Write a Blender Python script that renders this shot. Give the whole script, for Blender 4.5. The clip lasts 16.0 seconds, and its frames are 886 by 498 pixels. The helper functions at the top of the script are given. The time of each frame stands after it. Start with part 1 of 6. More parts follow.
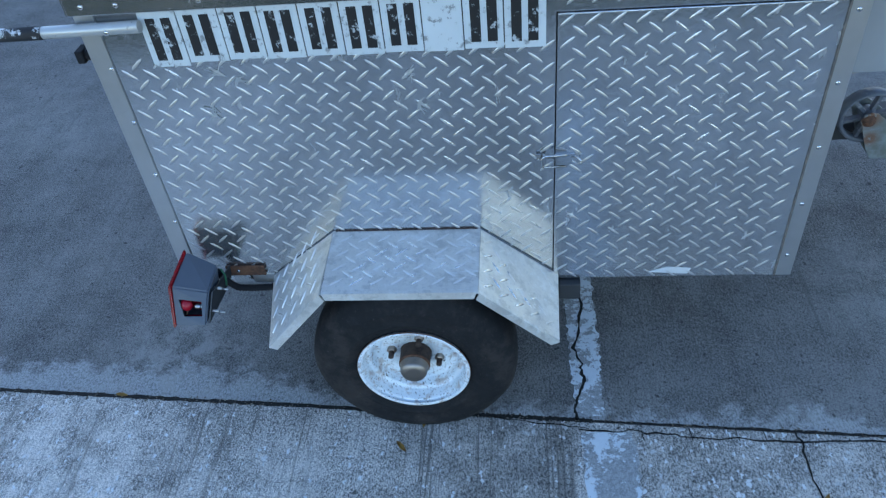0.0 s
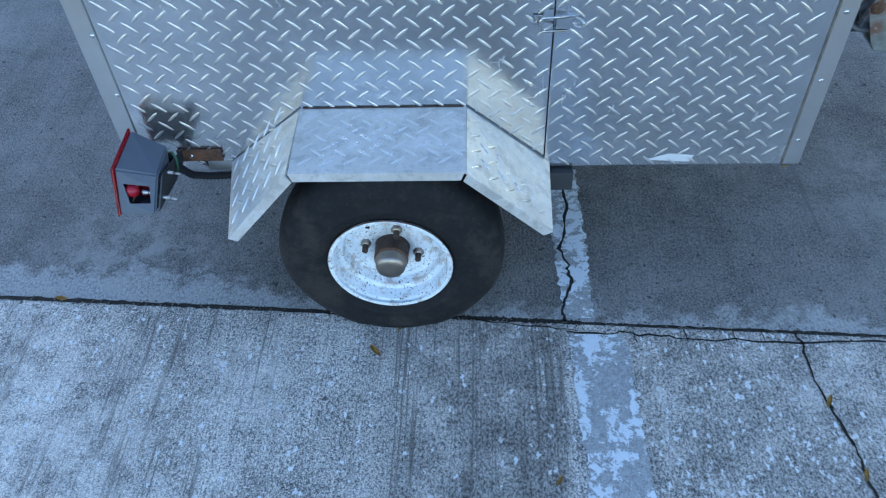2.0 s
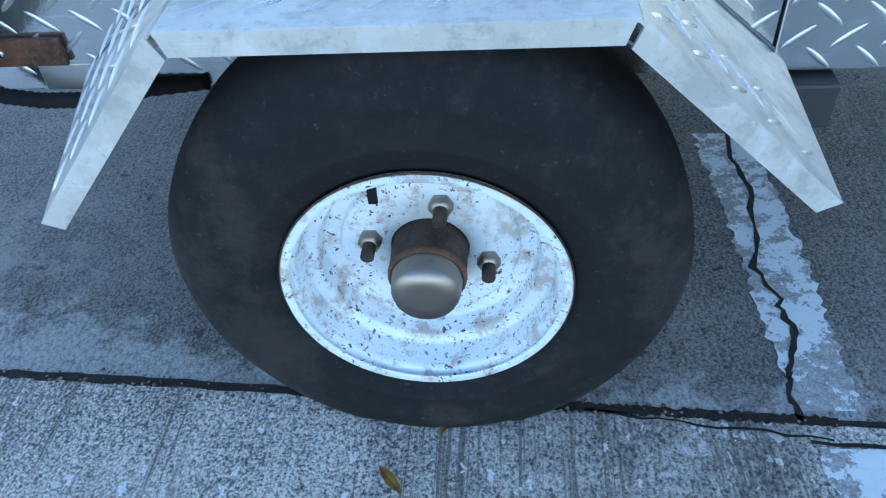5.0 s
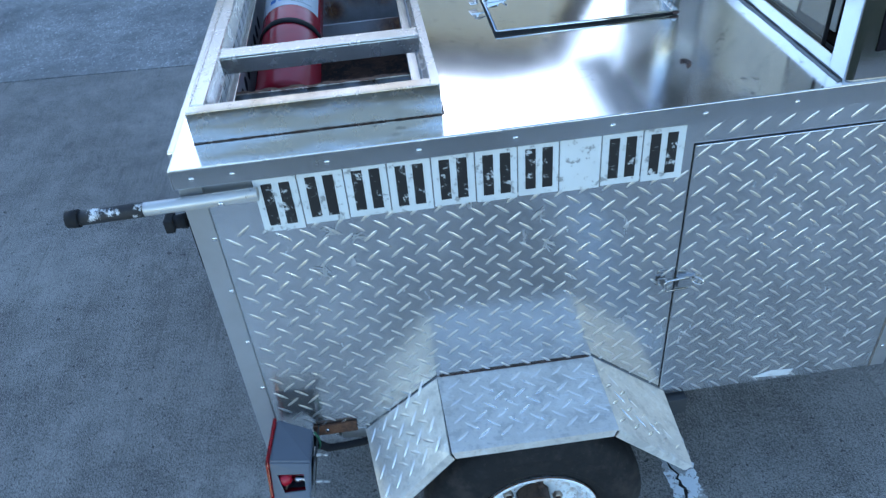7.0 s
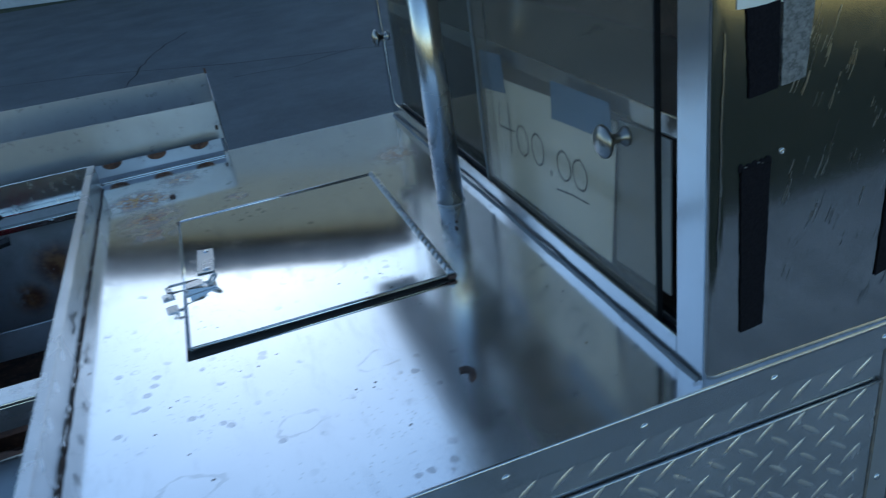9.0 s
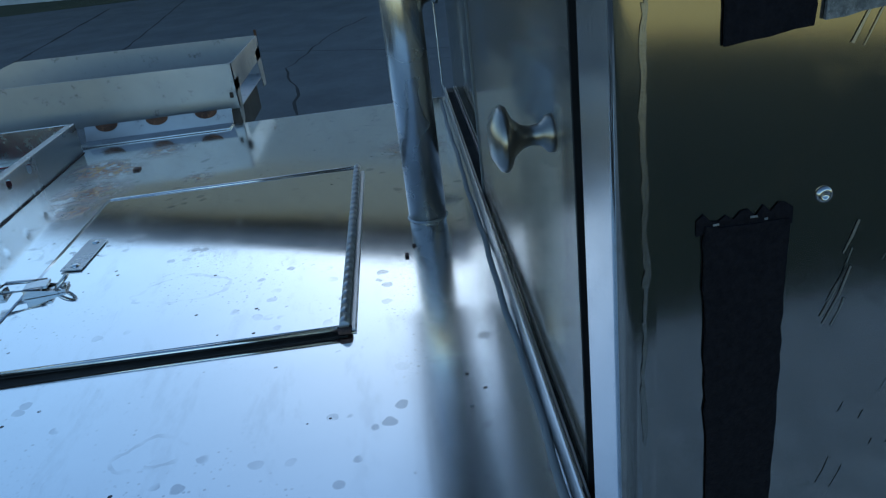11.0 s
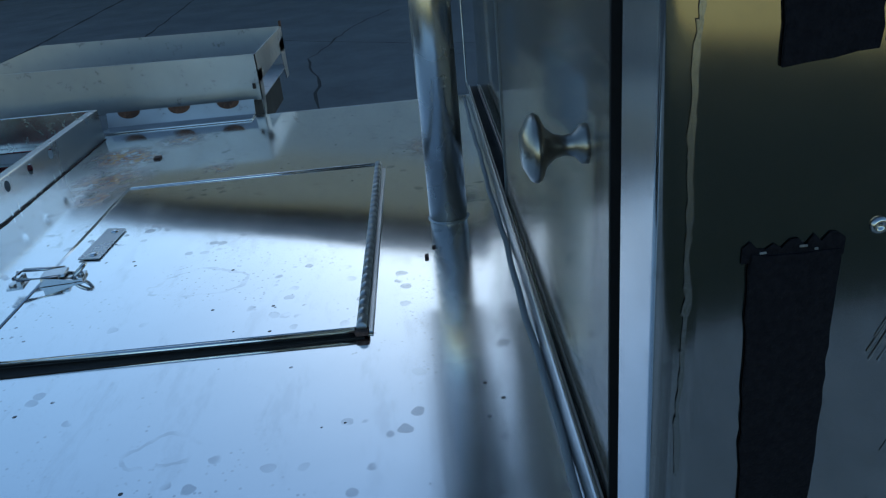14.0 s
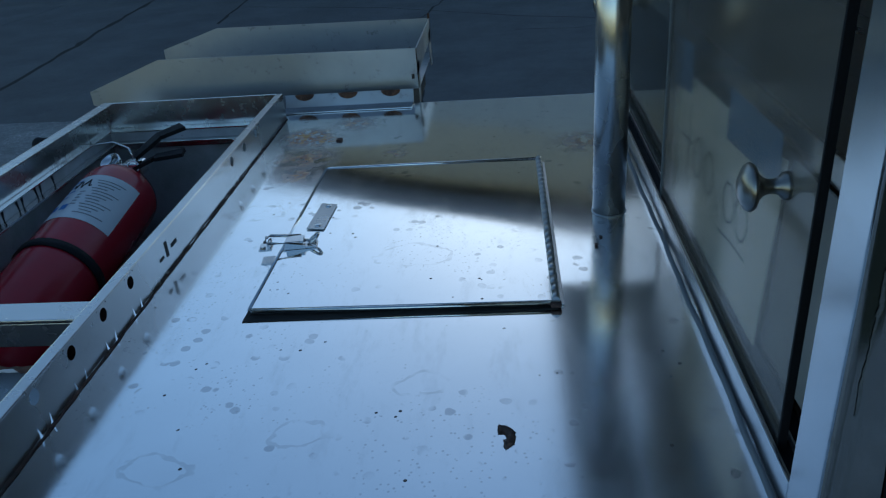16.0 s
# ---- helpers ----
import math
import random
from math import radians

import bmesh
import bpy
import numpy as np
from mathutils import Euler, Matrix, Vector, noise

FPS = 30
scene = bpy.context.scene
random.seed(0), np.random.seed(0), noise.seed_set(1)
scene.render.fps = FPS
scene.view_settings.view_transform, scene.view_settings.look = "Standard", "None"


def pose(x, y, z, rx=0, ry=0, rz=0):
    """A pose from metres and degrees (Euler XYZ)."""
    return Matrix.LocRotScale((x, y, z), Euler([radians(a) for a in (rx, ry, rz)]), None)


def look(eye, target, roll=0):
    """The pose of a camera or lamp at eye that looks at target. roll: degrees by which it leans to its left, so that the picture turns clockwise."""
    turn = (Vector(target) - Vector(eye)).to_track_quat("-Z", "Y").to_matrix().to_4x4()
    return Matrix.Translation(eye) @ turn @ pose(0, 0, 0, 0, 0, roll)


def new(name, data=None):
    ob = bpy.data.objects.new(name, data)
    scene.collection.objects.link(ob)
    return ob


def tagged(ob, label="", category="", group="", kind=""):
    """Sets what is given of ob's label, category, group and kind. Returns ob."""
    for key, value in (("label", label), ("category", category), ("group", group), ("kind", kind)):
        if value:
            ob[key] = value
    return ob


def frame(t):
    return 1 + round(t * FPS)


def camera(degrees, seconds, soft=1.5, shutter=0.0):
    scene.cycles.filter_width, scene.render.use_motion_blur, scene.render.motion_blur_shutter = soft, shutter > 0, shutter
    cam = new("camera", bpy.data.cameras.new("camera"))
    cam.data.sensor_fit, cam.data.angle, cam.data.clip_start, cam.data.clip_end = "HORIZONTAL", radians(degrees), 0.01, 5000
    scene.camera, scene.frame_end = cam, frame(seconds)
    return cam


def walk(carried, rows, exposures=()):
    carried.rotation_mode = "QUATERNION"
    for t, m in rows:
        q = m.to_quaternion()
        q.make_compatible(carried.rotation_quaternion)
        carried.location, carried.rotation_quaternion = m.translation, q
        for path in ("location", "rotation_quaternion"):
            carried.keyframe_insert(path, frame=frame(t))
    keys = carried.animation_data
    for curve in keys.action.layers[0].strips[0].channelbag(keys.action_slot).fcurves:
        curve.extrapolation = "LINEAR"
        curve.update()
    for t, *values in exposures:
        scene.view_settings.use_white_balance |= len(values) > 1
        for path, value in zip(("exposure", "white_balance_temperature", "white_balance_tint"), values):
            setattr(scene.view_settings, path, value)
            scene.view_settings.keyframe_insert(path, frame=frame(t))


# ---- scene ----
cam = camera(60.0, 16.0, soft=1.2, shutter=0.15)
PATH = [
    (0, (0.228, -1.164, 1.419), (0.019, 0.306, 0.079), -6.5),
    (0.5, (0.18, -1.231, 1.383), (0.11, 0.207, -0.005), -2.7),
    (1, (0.182, -1.246, 1.37), (0.17, 0.153, -0.059), -1.8),
    (1.5, (0.169, -1.257, 1.368), (0.133, 0.122, -0.08), -2.9),
    (2, (0.162, -1.13, 1.241), (0.071, 0.239, -0.215), -3.1),
    (2.5, (0.153, -1.003, 1.098), (-0.001, 0.353, -0.364), -4.3),
    (3, (0.144, -0.863, 0.964), (-0.097, 0.437, -0.537), -7.0),
    (3.2, (0.12, -0.831, 0.923), (-0.092, 0.475, -0.578), -6.2),
    (5.3, (0.064, -0.594, 0.614), (-0.102, 0.873, -0.735), -4.7),
    (5.5, (0.136, -0.701, 0.866), (-0.086, 0.603, -0.635), -7.4),
    (5.7, (0.13, -1.034, 1.191), (0.031, 0.355, -0.244), -4.8),
    (6, (0.072, -1.231, 1.378), (0.067, 0.219, 0.0), -3.5),
    (6.5, (-0.043, -1.126, 1.414), (-0.018, 0.363, 0.079), -1.9),
    (6.7, (-0.093, -1.075, 1.449), (-0.049, 0.461, 0.168), -3.4),
    (7, (-0.183, -1.008, 1.51), (-0.091, 0.564, 0.277), -5.3),
    (7.3, (-0.324, -0.97, 1.529), (0.004, 0.604, 0.339), -4.4),
    (7.5, (-0.415, -0.94, 1.564), (0.076, 0.604, 0.391), -4.1),
    (8, (-0.444, -0.859, 1.576), (0.212, 0.646, 0.435), -2.9),
    (8.3, (-0.281, -0.766, 1.56), (0.353, 0.798, 0.486), -5.3),
    (8.5, (-0.152, -0.699, 1.54), (0.35, 0.955, 0.533), -7.0),
    (8.6, (-0.072, -0.677, 1.51), (0.385, 1.029, 0.571), -7.5),
    (8.9, (0.075, -0.555, 1.449), (0.484, 1.182, 0.545), -9.6),
    (9, (0.132, -0.51, 1.425), (0.603, 1.214, 0.528), -8.7),
    (9.2, (0.21, -0.429, 1.408), (0.709, 1.291, 0.518), -7.7),
    (9.5, (0.324, -0.349, 1.346), (0.718, 1.422, 0.506), -5.2),
    (10, (0.428, -0.271, 1.272), (0.551, 1.538, 0.427), -5.3),
    (10.2, (0.442, -0.248, 1.27), (0.489, 1.567, 0.432), -7.3),
    (12.5, (0.451, -0.231, 1.273), (0.482, 1.584, 0.433), -6.3),
    (13, (0.445, -0.24, 1.277), (0.488, 1.574, 0.436), -5.2),
    (13.5, (0.443, -0.238, 1.278), (0.478, 1.574, 0.431), -5.2),
    (14, (0.444, -0.222, 1.273), (0.447, 1.589, 0.426), -5.6),
    (14.5, (0.429, -0.262, 1.294), (0.404, 1.552, 0.452), -4.2),
    (15, (0.407, -0.281, 1.317), (0.26, 1.517, 0.455), -6.1),
    (15.5, (0.357, -0.336, 1.367), (0.221, 1.439, 0.455), -6.9),
    (16, (0.328, -0.369, 1.376), (0.142, 1.403, 0.466), -4.8),
]
walk(cam, [(t, look(eye, target, roll)) for t, eye, target, roll in PATH],
     exposures=[(0.0, 1.45, 5800, 10), (0.5, 1.6, 5850, 10), (1.5, 1.7, 5900, 10), (5.3, 1.9, 5850, 8), (7.0, 1.75, 5800, 7), (8.0, 1.2, 5700, 4), (8.5, 0.9, 5800, 2), (9.0, 0.45, 5550, 0), (9.5, 0.35, 5550, -2), (12.5, 0.15, 5550, -2), (15.0, 0.06, 5650, -2), (16.0, -0.2, 5500, -2)])

# ---- world, sun ----
SUN_ELEVATION = radians(21.9)
SUN_SIDE = radians(0.5)     # from +y towards +x
world = bpy.data.worlds.new("sky")
scene.world = world
world.use_nodes = True
wn = world.node_tree.nodes
sky = wn.new("ShaderNodeTexSky")
sky.sky_type = "NISHITA"
sky.sun_disc = False
sky.sun_elevation = SUN_ELEVATION
sky.sun_rotation = SUN_SIDE
sky.dust_density = 0.3
sky.ozone_density = 1.6
wn["Background"].inputs["Strength"].default_value = 0.15
world.node_tree.links.new(sky.outputs["Color"], wn["Background"].inputs["Color"])
sun_data = bpy.data.lights.new("sun", "SUN")
sun_data.energy = 5.0
sun_data.angle = radians(0.6)
sun_data.color = (1.0, 0.93, 0.82)
sun = new("sun", sun_data)
sun.matrix_world = look((40 * math.cos(SUN_ELEVATION) * math.sin(SUN_SIDE), 40 * math.cos(SUN_ELEVATION) * math.cos(SUN_SIDE), 40 * math.sin(SUN_ELEVATION)), (0, 0, 0))


# ---- materials ----
class Nodes:
    """A short way to write a node material in world metres."""

    def __init__(self, name):
        self.mat = bpy.data.materials.new(name)
        self.mat.use_nodes = True
        self.tree = self.mat.node_tree
        self.bsdf = self.tree.nodes["Principled BSDF"]
        self.pos = self.node("ShaderNodeNewGeometry").outputs["Position"]

    def node(self, kind):
        return self.tree.nodes.new(kind)

    def link(self, a, b):
        self.tree.links.new(a, b)

    def put(self, socket, value):
        if hasattr(value, "links"):
            self.link(value, socket)
        else:
            socket.default_value = value

    def scaled(self, sx, sy, sz, shift=(0, 0, 0), turn=0.0):
        m = self.node("ShaderNodeMapping")
        self.link(self.pos, m.inputs["Vector"])
        m.inputs["Scale"].default_value = (sx, sy, sz)
        m.inputs["Location"].default_value = shift
        m.inputs["Rotation"].default_value = (0, 0, turn)
        return m.outputs["Vector"]

    def noise(self, scale, detail=4.0, rough=0.6, vector=None, distort=0.0):
        n = self.node("ShaderNodeTexNoise")
        self.link(vector or self.pos, n.inputs["Vector"])
        n.inputs["Scale"].default_value = scale
        n.inputs["Detail"].default_value = detail
        n.inputs["Roughness"].default_value = rough
        n.inputs["Distortion"].default_value = distort
        return n.outputs["Fac"]

    def cells(self, scale, vector=None, out="Distance", feature="F1"):
        n = self.node("ShaderNodeTexVoronoi")
        n.feature = feature
        self.link(vector or self.pos, n.inputs["Vector"])
        n.inputs["Scale"].default_value = scale
        return n.outputs[out]

    def bent(self, amount, scale, vector):
        """A vector shaken by fine noise, for ragged shapes."""
        n = self.node("ShaderNodeTexNoise")
        self.link(self.pos, n.inputs["Vector"])
        n.inputs["Scale"].default_value = scale
        m = self.node("ShaderNodeVectorMath")
        m.operation = "MULTIPLY_ADD"
        self.link(n.outputs["Color"], m.inputs[0])
        m.inputs[1].default_value = (amount, amount, 0)
        self.link(vector, m.inputs[2])
        return m.outputs[0]

    def ramp(self, fac, a, b, low=0.0, high=1.0):
        n = self.node("ShaderNodeMapRange")
        n.interpolation_type = "SMOOTHSTEP"
        self.put(n.inputs["Value"], fac)
        n.inputs["From Min"].default_value = a
        n.inputs["From Max"].default_value = b
        n.inputs["To Min"].default_value = low
        n.inputs["To Max"].default_value = high
        return n.outputs["Result"]

    def math(self, op, a, b=0.0):
        n = self.node("ShaderNodeMath")
        n.operation = op
        self.put(n.inputs[0], a)
        self.put(n.inputs[1], b)
        return n.outputs[0]

    def mix(self, fac, a, b):
        n = self.node("ShaderNodeMix")
        n.data_type = "RGBA"
        self.put(n.inputs[0], fac)
        self.put(n.inputs[6], a if hasattr(a, "links") else (*a, 1))
        self.put(n.inputs[7], b if hasattr(b, "links") else (*b, 1))
        return n.outputs[2]

    def near(self, x, y, z, r0, r1):
        """1 within r0 of a place, 0 past r1."""
        n = self.node("ShaderNodeVectorMath")
        n.operation = "DISTANCE"
        self.link(self.pos, n.inputs[0])
        n.inputs[1].default_value = (x, y, z)
        return self.ramp(n.outputs["Value"], r0, r1, 1.0, 0.0)

    def done(self, color, rough, metal=0.0, bump=None, depth=0.001, strength=1.0, **others):
        self.put(self.bsdf.inputs["Base Color"], color if hasattr(color, "links") else (*color, 1))
        self.put(self.bsdf.inputs["Roughness"], rough)
        self.put(self.bsdf.inputs["Metallic"], metal)
        if bump is not None:
            b = self.node("ShaderNodeBump")
            b.inputs["Distance"].default_value = depth
            b.inputs["Strength"].default_value = strength
            self.link(bump, b.inputs["Height"])
            self.link(b.outputs["Normal"], self.bsdf.inputs["Normal"])
        for key, value in others.items():
            self.put(self.bsdf.inputs[key.replace("_", " ")], value)
        return self.mat


def pebbles(n, scale, share, r, vector=None):
    """Scattered single stones: a share of the cells, each of its own size."""
    v = n.node("ShaderNodeTexVoronoi")
    n.link(vector or n.pos, v.inputs["Vector"])
    v.inputs["Scale"].default_value = scale
    pick = n.node("ShaderNodeSeparateColor")
    n.link(v.outputs["Color"], pick.inputs[0])
    size = n.math("SUBTRACT", v.outputs["Distance"], n.math("MULTIPLY", pick.outputs[1], 0.16))
    return n.math("MULTIPLY", n.ramp(size, r - 0.05, r, 1.0, 0.0), n.ramp(pick.outputs[0], 1.0 - share, 1.02 - share))


def concrete(name, dark, light, speck=0.0, broom=0.3, stain=0.8, grit=0.6, joint=0.0, worn=False, relief=0.6):
    """Weathered broomed concrete: patches, grooves, pits, exposed stones; joint: a washed ragged band along the slab's near joint."""
    n = Nodes(name)
    xyz = n.node("ShaderNodeSeparateXYZ")
    n.link(n.scaled(1, 1, 1, turn=radians(3.3)), xyz.inputs[0])
    X, Y = xyz.outputs["X"], xyz.outputs["Y"]
    big = n.noise(1.6, 4, 0.6)
    mottle = n.noise(11, 9, 0.78)
    fine = n.noise(1.0, 5, 0.75, n.scaled(210, 130, 150, turn=radians(2.5)))
    grain = n.noise(330, 3, 0.7)
    brush = n.scaled(150, 2.2, 5, turn=radians(2.5))
    lines = n.noise(1.0, 3, 0.65, brush)
    tone = n.math("ADD", n.math("MULTIPLY", big, stain), n.math("MULTIPLY", mottle, 0.95))
    tone = n.math("ADD", tone, n.math("MULTIPLY", fine, grit))
    tone = n.math("ADD", tone, n.math("MULTIPLY", grain, grit * 1.1))
    tone = n.math("ADD", tone, n.math("MULTIPLY", lines, broom * 0.55))
    mean = 0.5 * (stain + 0.95 + grit * 2.1 + broom * 0.55)
    base = n.mix(n.ramp(tone, mean - 0.42, mean + 0.42), dark, light)
    # deep broom grooves in groups
    groups = n.ramp(n.noise(1.0, 3, 0.55, n.scaled(9, 2.2, 1)), 0.47, 0.60)
    if worn:
        for x, w in ((-0.50, 0.13), (0.045, 0.06), (0.30, 0.07)):
            groups = n.math("MAXIMUM", groups, n.ramp(n.math("ABSOLUTE", n.math("SUBTRACT", X, x)), w * 0.3, w, 1.0, 0.0))
    grooves = n.math("MULTIPLY", n.math("MULTIPLY", n.ramp(n.math("ADD", lines, n.math("MULTIPLY", n.math("SUBTRACT", fine, 0.5), 0.5)), 0.545, 0.605), groups), broom)
    if worn:
        grooves = n.math("MULTIPLY", grooves, n.ramp(X, 0.33, 0.36, 1.0, 0.12))
    base = n.mix(n.math("MULTIPLY", grooves, 0.7), base, tuple(c * 0.55 for c in dark))
    pits = n.math("MULTIPLY", n.ramp(n.noise(62, 5, 0.75), 0.59, 0.64), n.ramp(n.noise(6, 3, 0.6), 0.38, 0.58, 0.15, 1.0))
    holes = n.ramp(n.noise(42, 3, 0.6), 0.665, 0.69)
    pits = n.math("MAXIMUM", pits, holes)
    base = n.mix(n.math("MULTIPLY", pits, 0.8 * min(1.0, grit + 0.2)), base, tuple(c * 0.5 for c in dark))
    stones = 0.0
    if worn:
        # a darker wheel track beside the stripe, pale rubbed spots
        track = n.math("MULTIPLY", n.ramp(X, -0.10, 0.22), n.ramp(X, 0.33, 0.36, 1.0, 0.0))
        track = n.math("MULTIPLY", track, n.ramp(mottle, 0.36, 0.62, 0.95, 0.35))
        base = n.mix(track, base, n.mix(n.ramp(fine, 0.40, 0.62), tuple(c * 0.55 for c in dark), tuple(c * 0.42 for c in light)))
        rubbed = n.math("MAXIMUM", n.near(-0.95, -0.75, 0, 0.25, 0.85), n.math("MULTIPLY", n.near(-0.30, -0.33, 0, 0.02, 0.13), 0.8))
        rubbed = n.math("MULTIPLY", rubbed, n.ramp(mottle, 0.36, 0.62, 0.05, 0.7))
        base = n.mix(rubbed, base, n.mix(n.ramp(grain, 0.35, 0.6), light, tuple(c * 1.3 for c in light)))
        beyond = n.math("MULTIPLY", n.ramp(X, 0.44, 0.47), n.ramp(mottle, 0.40, 0.62, 0.6, 0.2))
        base = n.mix(beyond, base, n.mix(n.ramp(fine, 0.40, 0.62), tuple(c * 0.7 for c in dark), tuple(c * 0.5 for c in light)))
    if speck:
        # stones lie bare on the far left and beyond the stripe
        bare = n.ramp(X, 0.44, 0.50) if worn else n.ramp(big, 0.35, 0.6)
        if worn:
            bare = n.math("MAXIMUM", bare, n.math("MAXIMUM", n.ramp(X, -0.62, -0.95, 0.0, 0.8), n.near(0.27, -0.225, 0, 0.03, 0.08)))
            bare = n.math("MULTIPLY", bare, n.ramp(n.noise(4, 3, 0.6), 0.35, 0.6, 0.35, 1.0))
        bent = n.bent(0.014, 170, n.scaled(1.0, 0.6, 1, turn=0.5))
        wide = n.bent(0.014, 120, n.scaled(0.7, 1.0, 1, turn=0.2))
        many = n.math("MULTIPLY", n.math("MAXIMUM", pebbles(n, 130, 0.22, 0.34, bent), pebbles(n, 70, 0.10, 0.25, wide)), bare)
        few = n.math("MAXIMUM", pebbles(n, 120, 0.08, 0.36, bent), pebbles(n, 64, 0.014, 0.27, wide))
        stones = n.math("MULTIPLY", n.math("MAXIMUM", many, few), speck)
        base = n.mix(stones, base, n.mix(grain, (0.78, 0.79, 0.79), (0.95, 0.95, 0.95)))
    if joint:
        ragged = n.math("MULTIPLY", n.math("SUBTRACT", n.noise(9, 9, 0.8), 0.5), 0.42)
        reach = n.math("ADD", n.ramp(X, -0.15, -0.45, 0.0, 0.055), n.ramp(X, 0.42, 0.75, 0.0, 0.008))
        edge = n.math("SUBTRACT", n.math("ADD", Y, ragged), reach)
        band = n.math("MULTIPLY", n.ramp(edge, -0.150, -0.100, 1.0, 0.0), n.ramp(fine, 0.36, 0.60, 0.35, 1.0))
        base = n.mix(n.math("MULTIPLY", band, joint), base, (0.56, 0.56, 0.55))
        haze = n.math("MULTIPLY", n.near(1.14, 0.20, 0, 0.04, 0.30), n.ramp(mottle, 0.36, 0.62, 0.1, 0.5))
        haze = n.math("MAXIMUM", haze, n.math("MULTIPLY", n.near(-0.62, -0.05, 0, 0.06, 0.30), n.ramp(mottle, 0.44, 0.60, 0.0, 0.7)))
        base = n.mix(haze, base, tuple(c * 1.25 for c in light))
    tall = n.math("ADD", n.math("ADD", fine, grain), stones)
    tall = n.math("SUBTRACT", n.math("SUBTRACT", tall, pits), grooves)
    return n.done(base, n.ramp(mottle, 0.3, 0.7, 0.72, 0.95), bump=tall, depth=0.003, strength=relief)


def steel(name, tone, rough, brush=(3, 400, 3), wear=0.25, metal=1.0, tint=(1.0, 1.0, 1.0), relief=0.35):
    n = Nodes(name)
    strokes = n.noise(1.0, 3, 0.6, n.scaled(*brush))
    smear = n.noise(4.5, 4, 0.6)
    spots = n.noise(38, 4, 0.7)
    base = n.mix(n.ramp(smear, 0.3, 0.7), tuple(tone * t for t in tint), tuple(tone * 0.86 * t for t in tint))
    base = n.mix(n.math("MULTIPLY", n.ramp(spots, 0.60, 0.75), wear), base, (0.22, 0.21, 0.2))
    r = n.math("ADD", n.ramp(smear, 0.25, 0.75, rough * 0.8, rough * 1.25), n.ramp(spots, 0.5, 0.8, 0.0, 0.2 * wear))
    return n.done(base, r, metal, bump=strokes, depth=0.0002, strength=relief)


def deck_steel(name, polish, aniso):
    """Brushed sheet steel with rust stains, drops and specks of dirt."""
    n = Nodes(name)
    strokes = n.noise(1.0, 3, 0.6, n.scaled(500, 4, 4))
    smear = n.noise(3.2, 4, 0.6)
    base = n.mix(n.ramp(smear, 0.3, 0.7), (0.86, 0.865, 0.87), (0.79, 0.795, 0.80))
    rough = n.ramp(smear, 0.25, 0.75, polish * 0.92, polish * 1.1)
    # dried drops, thicker towards the near edge
    drops = n.ramp(n.cells(44, n.bent(0.006, 90, n.scaled(1, 1, 0))), 0.27, 0.21)
    where = n.math("MULTIPLY", n.ramp(n.noise(5.5, 2, 0.6), 0.42, 0.55), n.ramp(n.noise(27, 2, 0.5), 0.47, 0.55))
    drop = n.math("MULTIPLY", drops, where)
    base = n.mix(n.math("MULTIPLY", drop, 0.5), base, (0.28, 0.29, 0.31))
    # fine spatter and dull wipe marks
    spatter = n.math("MULTIPLY", n.ramp(n.cells(150, n.scaled(1, 1, 0)), 0.22, 0.13), n.ramp(n.noise(9, 3, 0.6), 0.46, 0.60))
    base = n.mix(n.math("MULTIPLY", spatter, 0.4), base, (0.30, 0.30, 0.30))
    wipe = n.noise(1.0, 5, 0.7, n.scaled(30, 9, 0, turn=0.5))
    base = n.mix(n.ramp(wipe, 0.52, 0.68, 0.0, 0.16), base, (0.45, 0.46, 0.47))
    rough = n.math("ADD", rough, n.ramp(wipe, 0.45, 0.70, 0.0, 0.03))
    # crumbs of dirt
    crumbs = n.math("MULTIPLY", n.ramp(n.cells(62, n.scaled(1, 1, 0)), 0.12, 0.09), n.ramp(n.noise(15, 2, 0.6), 0.55, 0.60))
    base = n.mix(crumbs, base, (0.05, 0.04, 0.035))
    # outlines of dried puddles
    wavy = n.math("MULTIPLY", n.math("SUBTRACT", n.noise(22, 3, 0.6), 0.5), 0.05)
    puddle = 0.0
    for x, y, r in ((0.20, 0.455, 0.034), (0.14, 0.14, 0.022), (-0.04, 0.62, 0.03), (0.24, 0.21, 0.016), (0.02, 0.10, 0.02)):
        m = n.node("ShaderNodeVectorMath")
        m.operation = "DISTANCE"
        n.link(n.scaled(0.75, 1.25, 0), m.inputs[0])
        m.inputs[1].default_value = (x * 0.75, y * 1.25, 0)
        off = n.math("ABSOLUTE", n.math("SUBTRACT", n.math("ADD", m.outputs["Value"], wavy), r))
        puddle = n.math("MAXIMUM", n.ramp(off, 0.0015, 0.0032, 1.0, 0.0), puddle)
    base = n.mix(n.math("MULTIPLY", n.math("MULTIPLY", puddle, n.ramp(n.noise(35, 2, 0.5), 0.4, 0.6)), 0.26), base, (0.30, 0.30, 0.29))
    # rust by the grill frame
    ragged = n.math("MULTIPLY", n.ramp(n.noise(1.0, 5, 0.7, n.scaled(44, 30, 30, turn=0.6)), 0.41, 0.51), n.ramp(n.noise(140, 3, 0.6), 0.30, 0.55, 0.5, 1.0))
    rust = n.near(-0.042, 0.950, 0.937, 0.02, 0.07)
    for x, y, r, much in ((-0.010, 0.932, 0.055, 1.0), (-0.020, 0.835, 0.08, 1.0), (-0.010, 0.765, 0.055, 0.9), (0.038, 1.020, 0.06, 0.8), (0.134, 0.844, 0.03, 0.9), (0.45, 0.86, 0.07, 0.8)):
        rust = n.math("MAXIMUM", rust, n.math("MULTIPLY", n.near(x, y, 0.937, 0.0, r), much))
